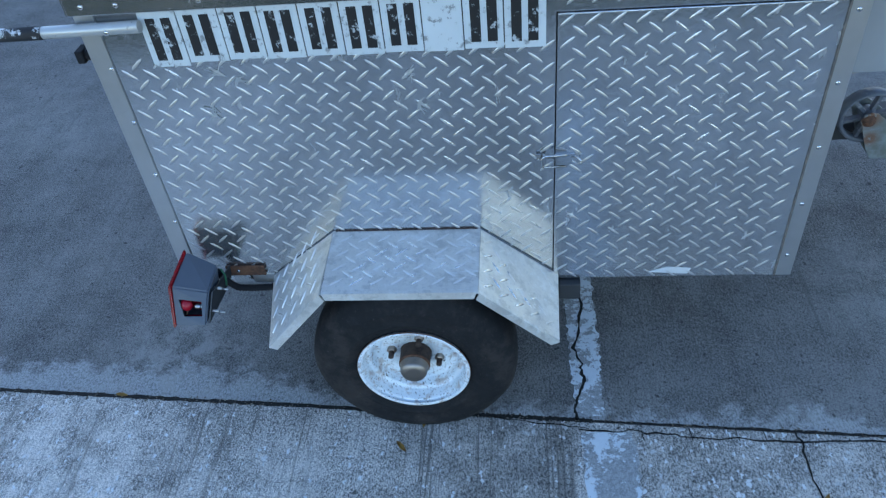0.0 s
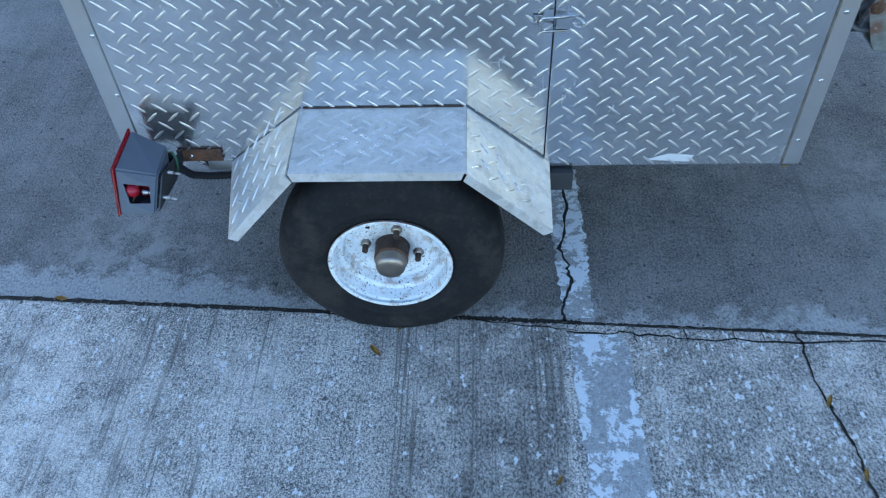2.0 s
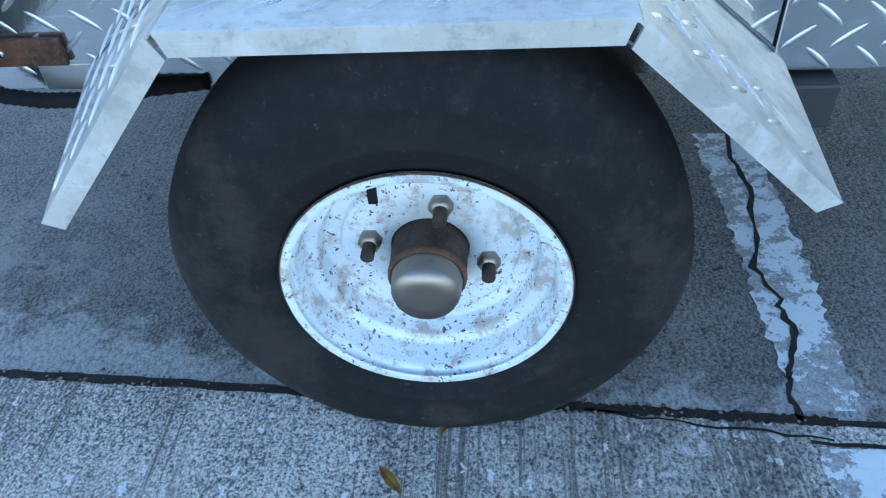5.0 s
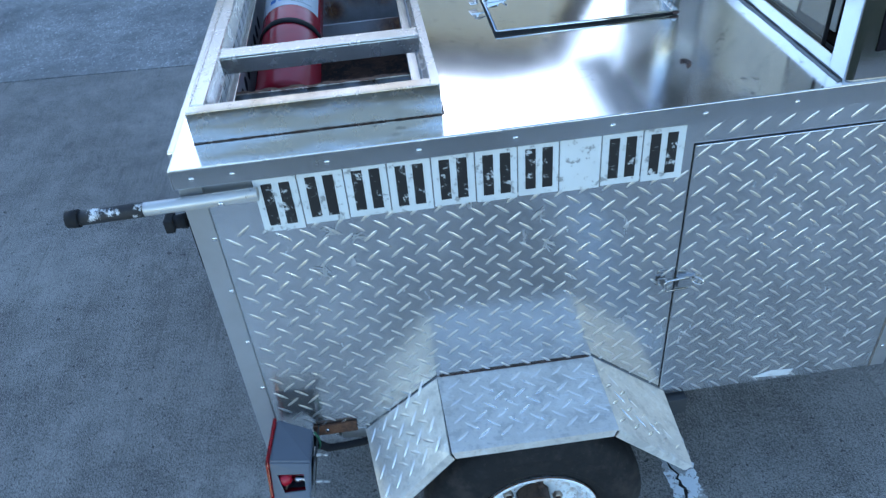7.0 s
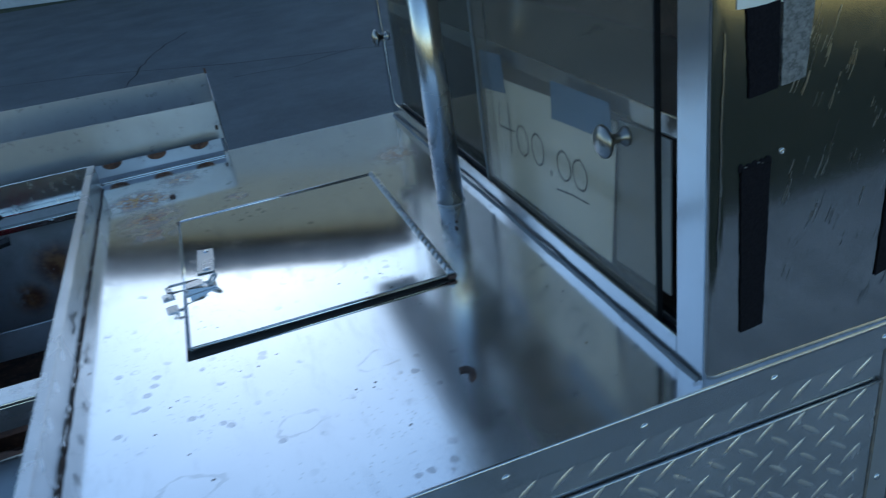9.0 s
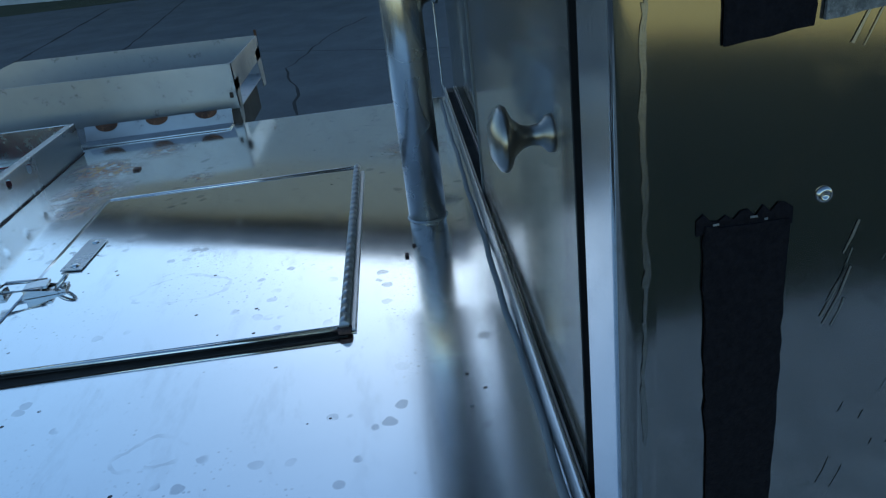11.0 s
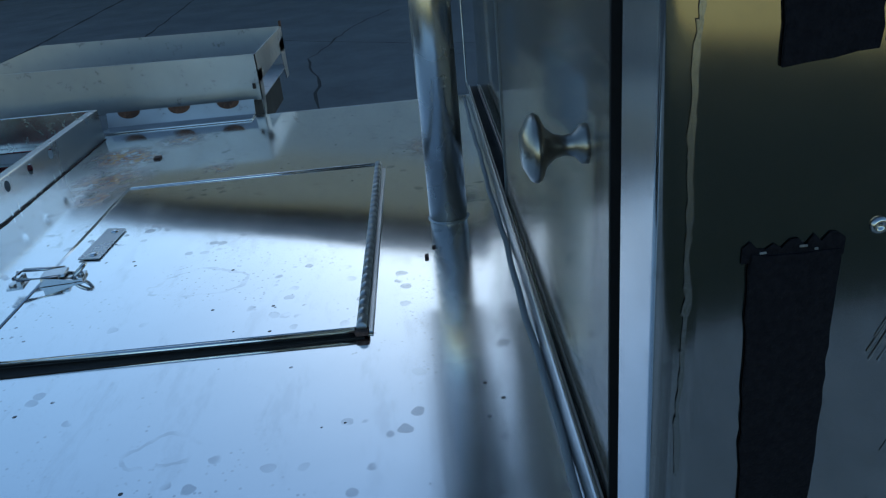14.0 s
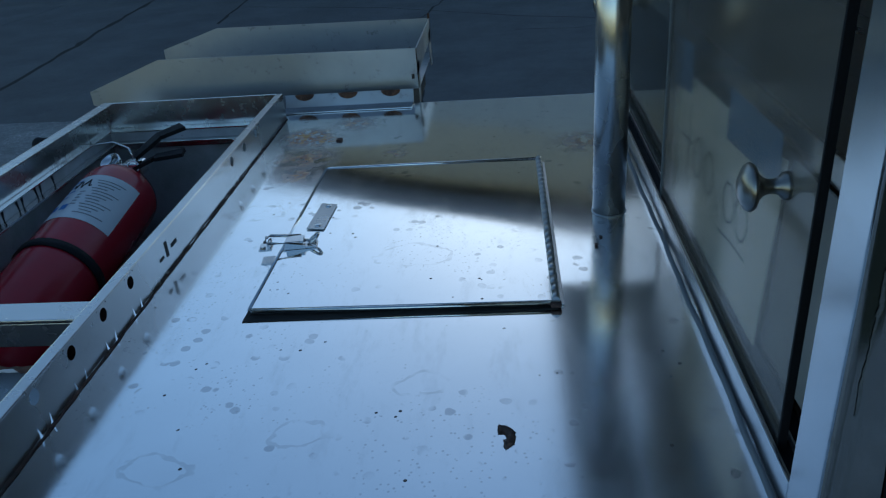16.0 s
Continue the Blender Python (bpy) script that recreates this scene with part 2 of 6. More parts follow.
    rust = n.math("MULTIPLY", rust, ragged)
    tint = n.mix(n.ramp(n.noise(60, 4), 0.42, 0.62), (0.26, 0.085, 0.015), (0.58, 0.29, 0.06))
    base = n.mix(n.math("MULTIPLY", rust, 0.97), base, tint)
    metal = n.math("SUBTRACT", 1.0, n.math("MAXIMUM", n.math("MULTIPLY", rust, 0.92), n.math("MULTIPLY", crumbs, 0.9)))
    rough = n.math("ADD", rough, n.math("ADD", n.math("MULTIPLY", rust, 0.12), n.math("MULTIPLY", drop, 0.05)))
    across = n.node("ShaderNodeCombineXYZ")
    across.inputs[0].default_value = 1.0
    return n.done(base, rough, metal, bump=strokes, depth=0.0002, strength=0.08, Anisotropic=aniso, Tangent=across.outputs[0])


def rusty(name, a, b, c, rough=0.75, metal=0.2, scale=30):
    n = Nodes(name)
    f = n.noise(scale, 6, 0.7)
    g = n.noise(scale * 5, 4, 0.7)
    base = n.mix(n.ramp(f, 0.38, 0.62), a, b)
    base = n.mix(n.math("MULTIPLY", n.ramp(g, 0.5, 0.7), 0.7), base, c)
    return n.done(base, rough, metal, bump=g, depth=0.001, strength=0.7)


def painted(name, color, rough=0.5, wear=(0.1, 0.08, 0.07), amount=0.0, scale=60, metal=0.0):
    n = Nodes(name)
    f = n.noise(scale, 5, 0.7)
    tone = n.noise(6, 4, 0.6)
    base = n.mix(n.ramp(tone, 0.3, 0.7), color, tuple(c * 0.85 for c in color))
    base = n.mix(n.ramp(f, 0.72 - amount * 0.25, 0.80 - amount * 0.25), base, wear)
    return n.done(base, n.ramp(tone, 0.3, 0.7, rough, min(1.0, rough * 1.25)), metal, bump=f, depth=0.0004, strength=0.4)


def flaked():
    """White paint of which crisp flakes are left, most at the stripe's near edge and beyond the joint."""
    n = Nodes("flaked_white_paint")
    xyz = n.node("ShaderNodeSeparateXYZ")
    n.link(n.pos, xyz.inputs[0])
    X, Y = xyz.outputs["X"], xyz.outputs["Y"]
    patch = n.math("MULTIPLY", n.math("SUBTRACT", n.noise(9, 2, 0.5), 0.5), 0.5)
    more = n.math("MAXIMUM", n.near(0.395, -0.232, 0, 0.01, 0.075), n.near(0.385, -0.50, 0, 0.03, 0.10))
    more = n.math("MAXIMUM", more, n.math("MULTIPLY", n.ramp(X, 0.375, 0.355), 0.8))
    more = n.math("MAXIMUM", more, n.math("MULTIPLY", n.ramp(X, 0.438, 0.448), 0.75))
    more = n.math("MAXIMUM", more, n.ramp(Y, -0.70, -0.85, 0.0, 0.7))
    beyond = n.ramp(Y, -0.19, -0.17)
    more = n.math("MAXIMUM", n.math("MULTIPLY", more, n.ramp(Y, -0.19, -0.17, 1.0, 0.0)), n.math("MULTIPLY", beyond, 0.72))
    level = n.math("ADD", n.math("ADD", n.noise(46, 8, 0.75), patch), n.math("MULTIPLY", more, 0.14))
    left = n.ramp(level, 0.60, 0.612)
    fine = n.noise(90, 5, 0.75)
    grain = n.noise(420, 3, 0.6)
    under = n.mix(n.ramp(n.math("ADD", fine, grain), 0.75, 1.25), (0.24, 0.237, 0.233), (0.48, 0.475, 0.465))
    base = n.mix(left, under, n.mix(fine, (0.62, 0.65, 0.67), (0.84, 0.87, 0.88)))
    return n.done(base, 0.85, bump=n.math("ADD", left, fine), depth=0.0012, strength=0.7)


def rubber(name, color=(0.010, 0.010, 0.011), dusty=0.0):
    n = Nodes(name)
    dust = n.noise(22, 5, 0.7)
    smear = n.noise(9, 6, 0.75)
    grain = n.noise(260, 3, 0.6)
    base = n.mix(n.ramp(dust, 0.5, 0.85), color, tuple(0.015 + 1.4 * c for c in color))
    base = n.mix(n.math("MULTIPLY", n.ramp(smear, 0.48, 0.66), dusty), base, (0.055, 0.045, 0.040))
    base = n.mix(n.math("MULTIPLY", n.ramp(n.noise(120, 4, 0.8), 0.60, 0.72), dusty), base, (0.10, 0.09, 0.085))
    return n.done(base, n.ramp(dust, 0.3, 0.7, 0.7, 0.95), bump=n.math("ADD", grain, smear), depth=0.0008, strength=0.5, Specular_IOR_Level=0.3)


def rim_paint():
    """Chipped white wheel paint with fine specks, smears and some rust."""
    n = Nodes("white_wheel_paint")
    tone = n.noise(14, 5, 0.7)
    base = n.mix(n.ramp(tone, 0.35, 0.7), (0.84, 0.88, 0.91), (0.70, 0.76, 0.80))
    chips = n.math("MULTIPLY", n.ramp(n.noise(210, 3, 0.7), 0.60, 0.63), n.ramp(n.noise(16, 3, 0.6), 0.36, 0.55))
    base = n.mix(chips, base, (0.05, 0.04, 0.04))
    smears = n.ramp(n.noise(1.0, 5, 0.7, n.scaled(60, 60, 22)), 0.74, 0.79)
    base = n.mix(n.math("MULTIPLY", smears, 0.7), base, (0.16, 0.13, 0.12))
    rust = n.math("MULTIPLY", n.near(0.070, -0.130, 0.215, 0.006, 0.034), n.ramp(n.noise(60, 5, 0.7), 0.40, 0.60))
    rust = n.math("MAXIMUM", rust, n.math("MULTIPLY", n.near(0.0, -0.132, 0.188, 0.050, 0.030), n.ramp(n.noise(45, 5, 0.7), 0.50, 0.64)))
    base = n.mix(n.math("MULTIPLY", rust, 0.55), base, (0.30, 0.17, 0.09))
    return n.done(base, n.ramp(tone, 0.3, 0.7, 0.32, 0.5), bump=n.math("SUBTRACT", tone, chips), depth=0.0005, strength=0.4)


def tread_plate(name, tone=0.78, rough=0.21, wear=0.35, metal=1.0, relief=0.4, blot=0.0, tint=(1.0, 1.0, 1.0)):
    """Rolled aluminium: bright, scuffed and a little dull."""
    n = Nodes(name)
    smear = n.noise(7, 5, 0.65)
    scuff = n.noise(1.0, 4, 0.7, n.scaled(30, 30, 12))
    fine = n.noise(160, 3, 0.6)
    bright, dim = tuple(tone * t for t in tint), tuple(tone * 0.84 * t for t in tint)
    base = n.mix(n.ramp(smear, 0.3, 0.7), bright, dim)
    if blot:
        cloud = n.noise(24, 6, 0.7)
        base = n.mix(n.math("MULTIPLY", n.ramp(cloud, 0.50, 0.62), blot), base, tuple(c * 0.55 for c in dim))
        base = n.mix(n.math("MULTIPLY", n.ramp(cloud, 0.46, 0.36), blot), base, (0.93, 0.92, 0.90))
    base = n.mix(n.math("MULTIPLY", n.ramp(scuff, 0.60, 0.74), wear), base, (0.86, 0.87, 0.88))
    rub = n.noise(1.0, 5, 0.75, n.scaled(14, 60, 90))
    base = n.mix(n.math("MULTIPLY", n.ramp(rub, 0.56, 0.72), wear), base, (0.90, 0.91, 0.92))
    base = n.mix(n.math("MULTIPLY", n.ramp(fine, 0.56, 0.72), wear * 0.6), base, (0.45, 0.46, 0.48))
    r = n.math("ADD", n.ramp(smear, 0.3, 0.7, rough * 0.85, rough * 1.3), n.ramp(scuff, 0.55, 0.75, 0.0, 0.18))
    return n.done(base, r, metal, bump=n.math("ADD", fine, n.math("MULTIPLY", smear, 2.0)), depth=0.0006, strength=relief)


M_SLAB_NEAR = concrete("concrete_worn", (0.085, 0.083, 0.081), (0.90, 0.83, 0.75), speck=1.0, broom=1.0, stain=0.55, grit=2.0, worn=True, relief=1.0)
M_SLAB_FAR = concrete("concrete_old", (0.043, 0.042, 0.042), (0.28, 0.268, 0.25), broom=0.5, stain=0.8, grit=1.7, joint=0.6)
M_SLAB_YARD = concrete("concrete_yard", (0.032, 0.034, 0.038), (0.13, 0.132, 0.138), broom=0.0, stain=0.6, grit=0.4, relief=0.3)
M_SLAB_STONY = concrete("concrete_stony", (0.06, 0.062, 0.066), (0.30, 0.30, 0.30), speck=0.35, broom=0.1, grit=1.2)
M_PLATE = tread_plate("tread_plate", tone=0.61, rough=0.15, wear=0.5, metal=0.92, relief=0.25)
M_LUG = tread_plate("worn_treads", tone=0.62, rough=0.30, wear=0.4, metal=0.8)
M_FENDER = tread_plate("tread_plate_fender", tone=0.80, rough=0.34, wear=0.8, metal=0.5, blot=0.4, tint=(1.0, 0.96, 0.90))
M_FENDER_LUG = tread_plate("rubbed_treads", tone=0.92, rough=0.27, wear=0.5, metal=0.8, tint=(1.0, 0.97, 0.93))
M_DECK = deck_steel("deck_steel", 0.105, 0.88)
M_LID = deck_steel("lid_steel", 0.075, 0.85)
M_STEEL = steel("sheet_steel", 0.62, 0.20)
M_STEEL_DULL = steel("dull_sheet_steel", 0.50, 0.32, wear=0.5)
M_TRAY = steel("stained_tray_steel", 0.44, 0.42, wear=0.9, tint=(0.98, 0.98, 1.0))
M_STEEL_Z = steel("upright_sheet_steel", 0.60, 0.20, brush=(400, 400, 3))


def scorched_steel(name, burn, rough=0.24):
    """Sheet steel with tan heat stains."""
    n = Nodes(name)
    strokes = n.noise(1.0, 3, 0.6, n.scaled(4, 6, 500))
    heat = n.noise(1.0, 4, 0.6, n.scaled(3.5, 3.5, 30))
    spots = n.noise(45, 4, 0.7)
    base = n.mix(n.ramp(heat, 0.54 - burn, 0.78 - burn), (0.50, 0.50, 0.495), (0.34, 0.285, 0.21))
    base = n.mix(n.ramp(n.noise(3.1, 4, 0.65), 0.66 - burn, 0.78 - burn), base, (0.16, 0.115, 0.08))
    return n.done(base, n.ramp(spots, 0.3, 0.7, rough * 0.85, rough * 1.2), 1.0, bump=strokes, depth=0.0002, strength=0.3)


M_RAIL = scorched_steel("scorched_steel", -0.07)
M_RAIL_CLEAN = steel("bright_rail_steel", 0.55, 0.24, brush=(4, 6, 500), wear=0.12)
M_HEAT = scorched_steel("stained_heat_plate", 0.03, 0.30)
M_RAIL_BURNT = scorched_steel("burnt_steel", 0.17)
M_PANEL = steel("scratched_panel_steel", 0.48, 0.095, brush=(400, 400, 3), wear=0.4, tint=(1.04, 1.0, 0.97), relief=0.08)
M_TUBE = steel("polished_tube", 0.68, 0.23, brush=(300, 300, 4), wear=0.1, tint=(1.0, 0.98, 0.95))
M_ALU = painted("aluminium_trim", (0.53, 0.535, 0.54), 0.34, (0.2, 0.2, 0.2), 0.0, metal=0.9)
M_CHROME = steel("bright_wire", 0.75, 0.12, wear=0.15)
M_TYRE = rubber("tyre_rubber", dusty=0.45)
M_BLACK = rubber("black_rubber", (0.012, 0.012, 0.014))
M_RIM = rim_paint()
M_HANDLE = painted("worn_white_tube", (0.56, 0.56, 0.55), 0.30, (0.22, 0.21, 0.20), 0.5, 35, metal=0.4)
M_RUST = rusty("rust", (0.07, 0.035, 0.022), (0.16, 0.075, 0.04), (0.26, 0.13, 0.07))
M_JACK = steel("jack_zinc", 0.42, 0.27, wear=0.6, tint=(1.0, 0.93, 0.76))
M_CAP = steel("rusty_cap_steel", 0.36, 0.40, wear=0.8, tint=(1.0, 0.86, 0.74))
M_LATCH = steel("latch_steel", 0.62, 0.2, wear=0.3)
M_SCUFF = painted("bright_scuff", (0.50, 0.52, 0.54), 0.4, metal=0.6)
M_HUB = rusty("brown_hub", (0.035, 0.025, 0.022), (0.075, 0.05, 0.04), (0.12, 0.07, 0.045), 0.6, 0.4, 60)


def pit_steel():
    """Grey sheet of the grill well, with rust run down in streaks."""
    n = Nodes("grill_well_steel")
    cloud = n.noise(7, 5, 0.65)
    base = n.mix(n.ramp(cloud, 0.35, 0.65), (0.52, 0.52, 0.54), (0.36, 0.355, 0.35))
    ragged = n.ramp(n.noise(1.0, 6, 0.75, n.scaled(34, 34, 14)), 0.36, 0.46)
    rust = n.near(-0.235, 1.045, 0.815, 0.01, 0.07)
    for x, y, z, r in ((-0.165, 1.045, 0.80, 0.06), (-0.12, 0.98, 0.83, 0.09), (-0.12, 0.86, 0.79, 0.09), (-0.12, 0.28, 0.81, 0.10), (-0.30, 1.045, 0.76, 0.05), (-0.12, 0.93, 0.80, 0.13), (-0.12, 0.82, 0.79, 0.12), (-0.12, 0.70, 0.76, 0.09), (-0.12, 0.24, 0.80, 0.13)):
        rust = n.math("MAXIMUM", rust, n.near(x, y, z, 0.01, r))
    rust = n.math("MULTIPLY", rust, ragged)
    base = n.mix(n.math("MULTIPLY", rust, 0.95), base, n.mix(n.ramp(n.noise(50, 4), 0.4, 0.62), (0.16, 0.055, 0.02), (0.42, 0.20, 0.075)))
    specks = n.ramp(n.noise(60, 5, 0.8), 0.62, 0.70)
    base = n.mix(n.math("MULTIPLY", specks, 0.5), base, (0.16, 0.10, 0.07))
    return n.done(base, 0.45, n.math("SUBTRACT", 0.3, n.math("MULTIPLY", rust, 0.3)), bump=cloud, depth=0.0008, strength=0.4)


M_PIT = pit_steel()
M_PIT_FLOOR = rusty("burnt_floor", (0.03, 0.02, 0.016), (0.10, 0.05, 0.03), (0.2, 0.1, 0.06), 0.85, 0.1, 18)
M_RED = painted("red_enamel", (0.36, 0.010, 0.026), 0.22, (0.25, 0.01, 0.015), 0.05)
M_LABEL = painted("white_label", (0.68, 0.70, 0.72), 0.45, (0.5, 0.5, 0.52), 0.1)
M_INK_BLUE = painted("blue_ink", (0.05, 0.18, 0.5), 0.5)
M_INK = painted("black_ink", (0.03, 0.03, 0.035), 0.5)
M_STICKER = painted("white_vinyl", (0.62, 0.66, 0.68), 0.4, (0.26, 0.27, 0.28), 0.66, 48)
M_STICKER_INK = painted("worn_black_vinyl", (0.012, 0.012, 0.014), 0.4, (0.50, 0.53, 0.55), 0.62, 60)
M_LAMP_BODY = painted("grey_lamp_plastic", (0.085, 0.098, 0.125), 0.38)
M_WORN_GRIP = painted("worn_black_grip", (0.02, 0.02, 0.022), 0.55, (0.62, 0.63, 0.64), 0.74, 34)


def zinc():
    """Dull zinc plating, rust run down from the pivot."""
    n = Nodes("dull_zinc")
    cloud = n.noise(30, 5, 0.7)
    base = n.mix(n.ramp(cloud, 0.35, 0.65), (0.30, 0.33, 0.33), (0.21, 0.22, 0.20))
    rust = n.math("MAXIMUM", n.near(1.056, 0.46, 0.335, 0.012, 0.045), n.near(1.072, 0.46, 0.275, 0.006, 0.032))
    rust = n.math("MAXIMUM", rust, n.near(1.143, 0.46, 0.265, 0.004, 0.022))
    rust = n.math("MULTIPLY", rust, n.ramp(n.noise(70, 5, 0.7), 0.36, 0.50))
    base = n.mix(rust, base, n.mix(cloud, (0.12, 0.06, 0.035), (0.25, 0.13, 0.075)))
    return n.done(base, n.ramp(cloud, 0.3, 0.7, 0.35, 0.5), n.math("SUBTRACT", 0.5, n.math("MULTIPLY", rust, 0.5)), bump=cloud, depth=0.0006, strength=0.4)


M_ZINC = zinc()
M_CASTER = painted("grey_caster", (0.13, 0.14, 0.16), 0.5, (0.25, 0.25, 0.26), 0.4, 30)
M_WIRE = painted("green_insulation", (0.03, 0.14, 0.07), 0.45)
M_DARK_STEEL = painted("dark_painted_steel", (0.035, 0.037, 0.04), 0.5, (0.12, 0.07, 0.05), 0.3)
M_GREY_PANEL = painted("grey_panel", (0.28, 0.29, 0.30), 0.4)
M_SEAL = rusty("dirty_seal", (0.10, 0.095, 0.09), (0.17, 0.15, 0.13), (0.05, 0.04, 0.035), 0.8, 0.0, 60)
# near-black colour that stands in for shade inside gaps and openings
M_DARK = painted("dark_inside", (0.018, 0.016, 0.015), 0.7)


def hook_tape():
    n = Nodes("hook_tape")
    pile = n.noise(420, 2, 0.5)
    return n.done(n.mix(pile, (0.004, 0.004, 0.006), (0.016, 0.015, 0.019)), 0.95, bump=pile, depth=0.001, Specular_IOR_Level=0.1)


M_VELCRO = hook_tape()
M_KNOB = steel("dull_brass_knob", 0.36, 0.27, wear=0.3, tint=(1.0, 0.94, 0.84))
M_SCRATCH = steel("scratch_steel", 0.52, 0.27)
M_GLUE = painted("dried_glue", (0.42, 0.42, 0.41), 0.22, (0.34, 0.34, 0.32), 0.5, 200, metal=0.95)
M_FELT = rusty("grey_backing", (0.10, 0.10, 0.10), (0.22, 0.22, 0.22), (0.3, 0.3, 0.3), 0.95, 0.0, 150)
M_PAPER = painted("white_paper", (0.74, 0.74, 0.70), 0.8)
M_TAPE = painted("blue_tape", (0.06, 0.17, 0.36), 0.6)
M_PENCIL = painted("grey_marker", (0.10, 0.10, 0.11), 0.7)
M_WHITE_PAINT = flaked()
M_CRACK = rusty("crack_dirt", (0.005, 0.005, 0.005), (0.016, 0.014, 0.012), (0.035, 0.028, 0.02), 0.95, 0.0, 60)
M_DEBRIS = rusty("grit", (0.05, 0.04, 0.03), (0.22, 0.20, 0.17), (0.16, 0.09, 0.04), 0.95, 0.0, 160)
M_TEAL = painted("teal_ink", (0.06, 0.32, 0.33), 0.5)
M_PLATE_RED = painted("red_ink", (0.45, 0.05, 0.02), 0.5)
M_LEAF = rusty("dry_leaf", (0.30, 0.16, 0.03), (0.45, 0.28, 0.06), (0.2, 0.09, 0.03), 0.7, 0.0, 60)
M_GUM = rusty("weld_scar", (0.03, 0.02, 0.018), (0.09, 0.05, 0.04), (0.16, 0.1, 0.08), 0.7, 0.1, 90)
M_SEALANT = painted("grey_sealant", (0.16, 0.17, 0.18), 0.5)
M_BROWN = rusty("brown_shelf", (0.04, 0.03, 0.025), (0.07, 0.045, 0.035), (0.1, 0.07, 0.05), 0.6, 0.0, 12)


def lens_red():
    n = Nodes("red_lens")
    return n.done((0.55, 0.012, 0.02), 0.18, Transmission_Weight=0.7, IOR=1.45)


def clear_glass():
    n = Nodes("window_glass")
    return n.done((0.70, 0.69, 0.62), n.ramp(n.noise(6, 4), 0.3, 0.7, 0.02, 0.09), Transmission_Weight=0.97, IOR=1.15)


def lawn():
    n = Nodes("lawn")
    a = n.noise(0.5, 5, 0.6)
    b = n.noise(45, 5, 0.8)
    base = n.mix(n.ramp(b, 0.35, 0.65), (0.012, 0.018, 0.006), (0.045, 0.052, 0.015))
    base = n.mix(n.ramp(a, 0.35, 0.7), base, (0.05, 0.055, 0.018))
    return n.done(base, 0.95, bump=b, depth=0.03)


def hazy_glass():
    """A scratched acrylic pane, dull with dirt."""
    n = Nodes("hazy_pane")
    dirt = n.noise(5, 5, 0.65)
    return n.done((0.64, 0.60, 0.54), n.ramp(dirt, 0.3, 0.7, 0.06, 0.16), Transmission_Weight=0.93, IOR=1.12)


M_HAZY = hazy_glass()
M_LENS = lens_red()
M_GLASS = clear_glass()
M_HAY = rusty("dry_grass", (0.42, 0.32, 0.09), (0.5, 0.4, 0.13), (0.3, 0.24, 0.07), 0.95, 0.0, 4)
M_LAWN = lawn()
M_STUCCO = rusty("tan_stucco", (0.42, 0.38, 0.32), (0.47, 0.425, 0.36), (0.38, 0.34, 0.285), 0.9, 0.0, 3)
M_SHINGLE = rusty("dark_shingle", (0.05, 0.055, 0.065), (0.09, 0.095, 0.11), (0.12, 0.12, 0.13), 0.9, 0.0, 6)
M_PLINTH = rusty("grey_block", (0.36, 0.38, 0.41), (0.42, 0.44, 0.47), (0.33, 0.34, 0.36), 0.9, 0.0, 3)


# ---- mesh helpers ----
def part(name, bm, material, parent=None, label=""):
    """One bmesh as one mesh object, under a thing or a part."""
    bmesh.ops.recalc_face_normals(bm, faces=bm.faces)
    me = bpy.data.meshes.new(name)
    bm.to_mesh(me)
    bm.free()
    me.materials.append(material)
    ob = new(name, me)
    if parent is not None:
        ob.parent = parent
        ob.matrix_parent_inverse = Matrix.Translation(-parent.location)
    if label:
        ob["label"] = label
    return ob


def box(bm, x0, x1, y0, y1, z0, z1, bevel=0.0):
    made = bmesh.ops.create_cube(bm, size=1.0)["verts"]
    for v in made:
        v.co = Vector(((x0 + x1) / 2 + v.co.x * (x1 - x0), (y0 + y1) / 2 + v.co.y * (y1 - y0), (z0 + z1) / 2 + v.co.z * (z1 - z0)))
    if bevel:
        edges = {e for v in made for e in v.link_edges}
        bmesh.ops.bevel(bm, geom=list(edges), offset=bevel, segments=2, affect="EDGES", profile=0.6)


def box_part(name, dims, material, parent=None, bevel=0.002, label=""):
    bm = bmesh.new()
    box(bm, *dims, bevel=bevel)
    return part(name, bm, material, parent, label)


def sheet(bm, corners, out, thick):
    """A flat plate from its corners, thickened against the outward direction."""
    out = Vector(out).normalized()
    top = [bm.verts.new(Vector(c)) for c in corners]
    low = [bm.verts.new(Vector(c) - out * thick) for c in corners]
    bm.faces.new(top)
    bm.faces.new(low[::-1])
    for i in range(len(top)):
        j = (i + 1) % len(top)
        bm.faces.new((top[j], top[i], low[i], low[j]))


def rod(bm, a, b, r0, r1=None, sides=20, caps=True):
    """A round bar from a to b."""
    a, b = Vector(a), Vector(b)
    r1 = r0 if r1 is None else r1
    turn = (b - a).to_track_quat("Z", "Y").to_matrix()
    rings = []
    for p, r in ((a, r0), (b, r1)):
        rings.append([bm.verts.new(p + turn @ Vector((r * math.cos(k * 2 * math.pi / sides), r * math.sin(k * 2 * math.pi / sides), 0))) for k in range(sides)])
    for k in range(sides):
        j = (k + 1) % sides
        f = bm.faces.new((rings[0][k], rings[0][j], rings[1][j], rings[1][k]))
        f.smooth = True
    if caps:
        bm.faces.new(rings[0][::-1])
        bm.faces.new(rings[1])


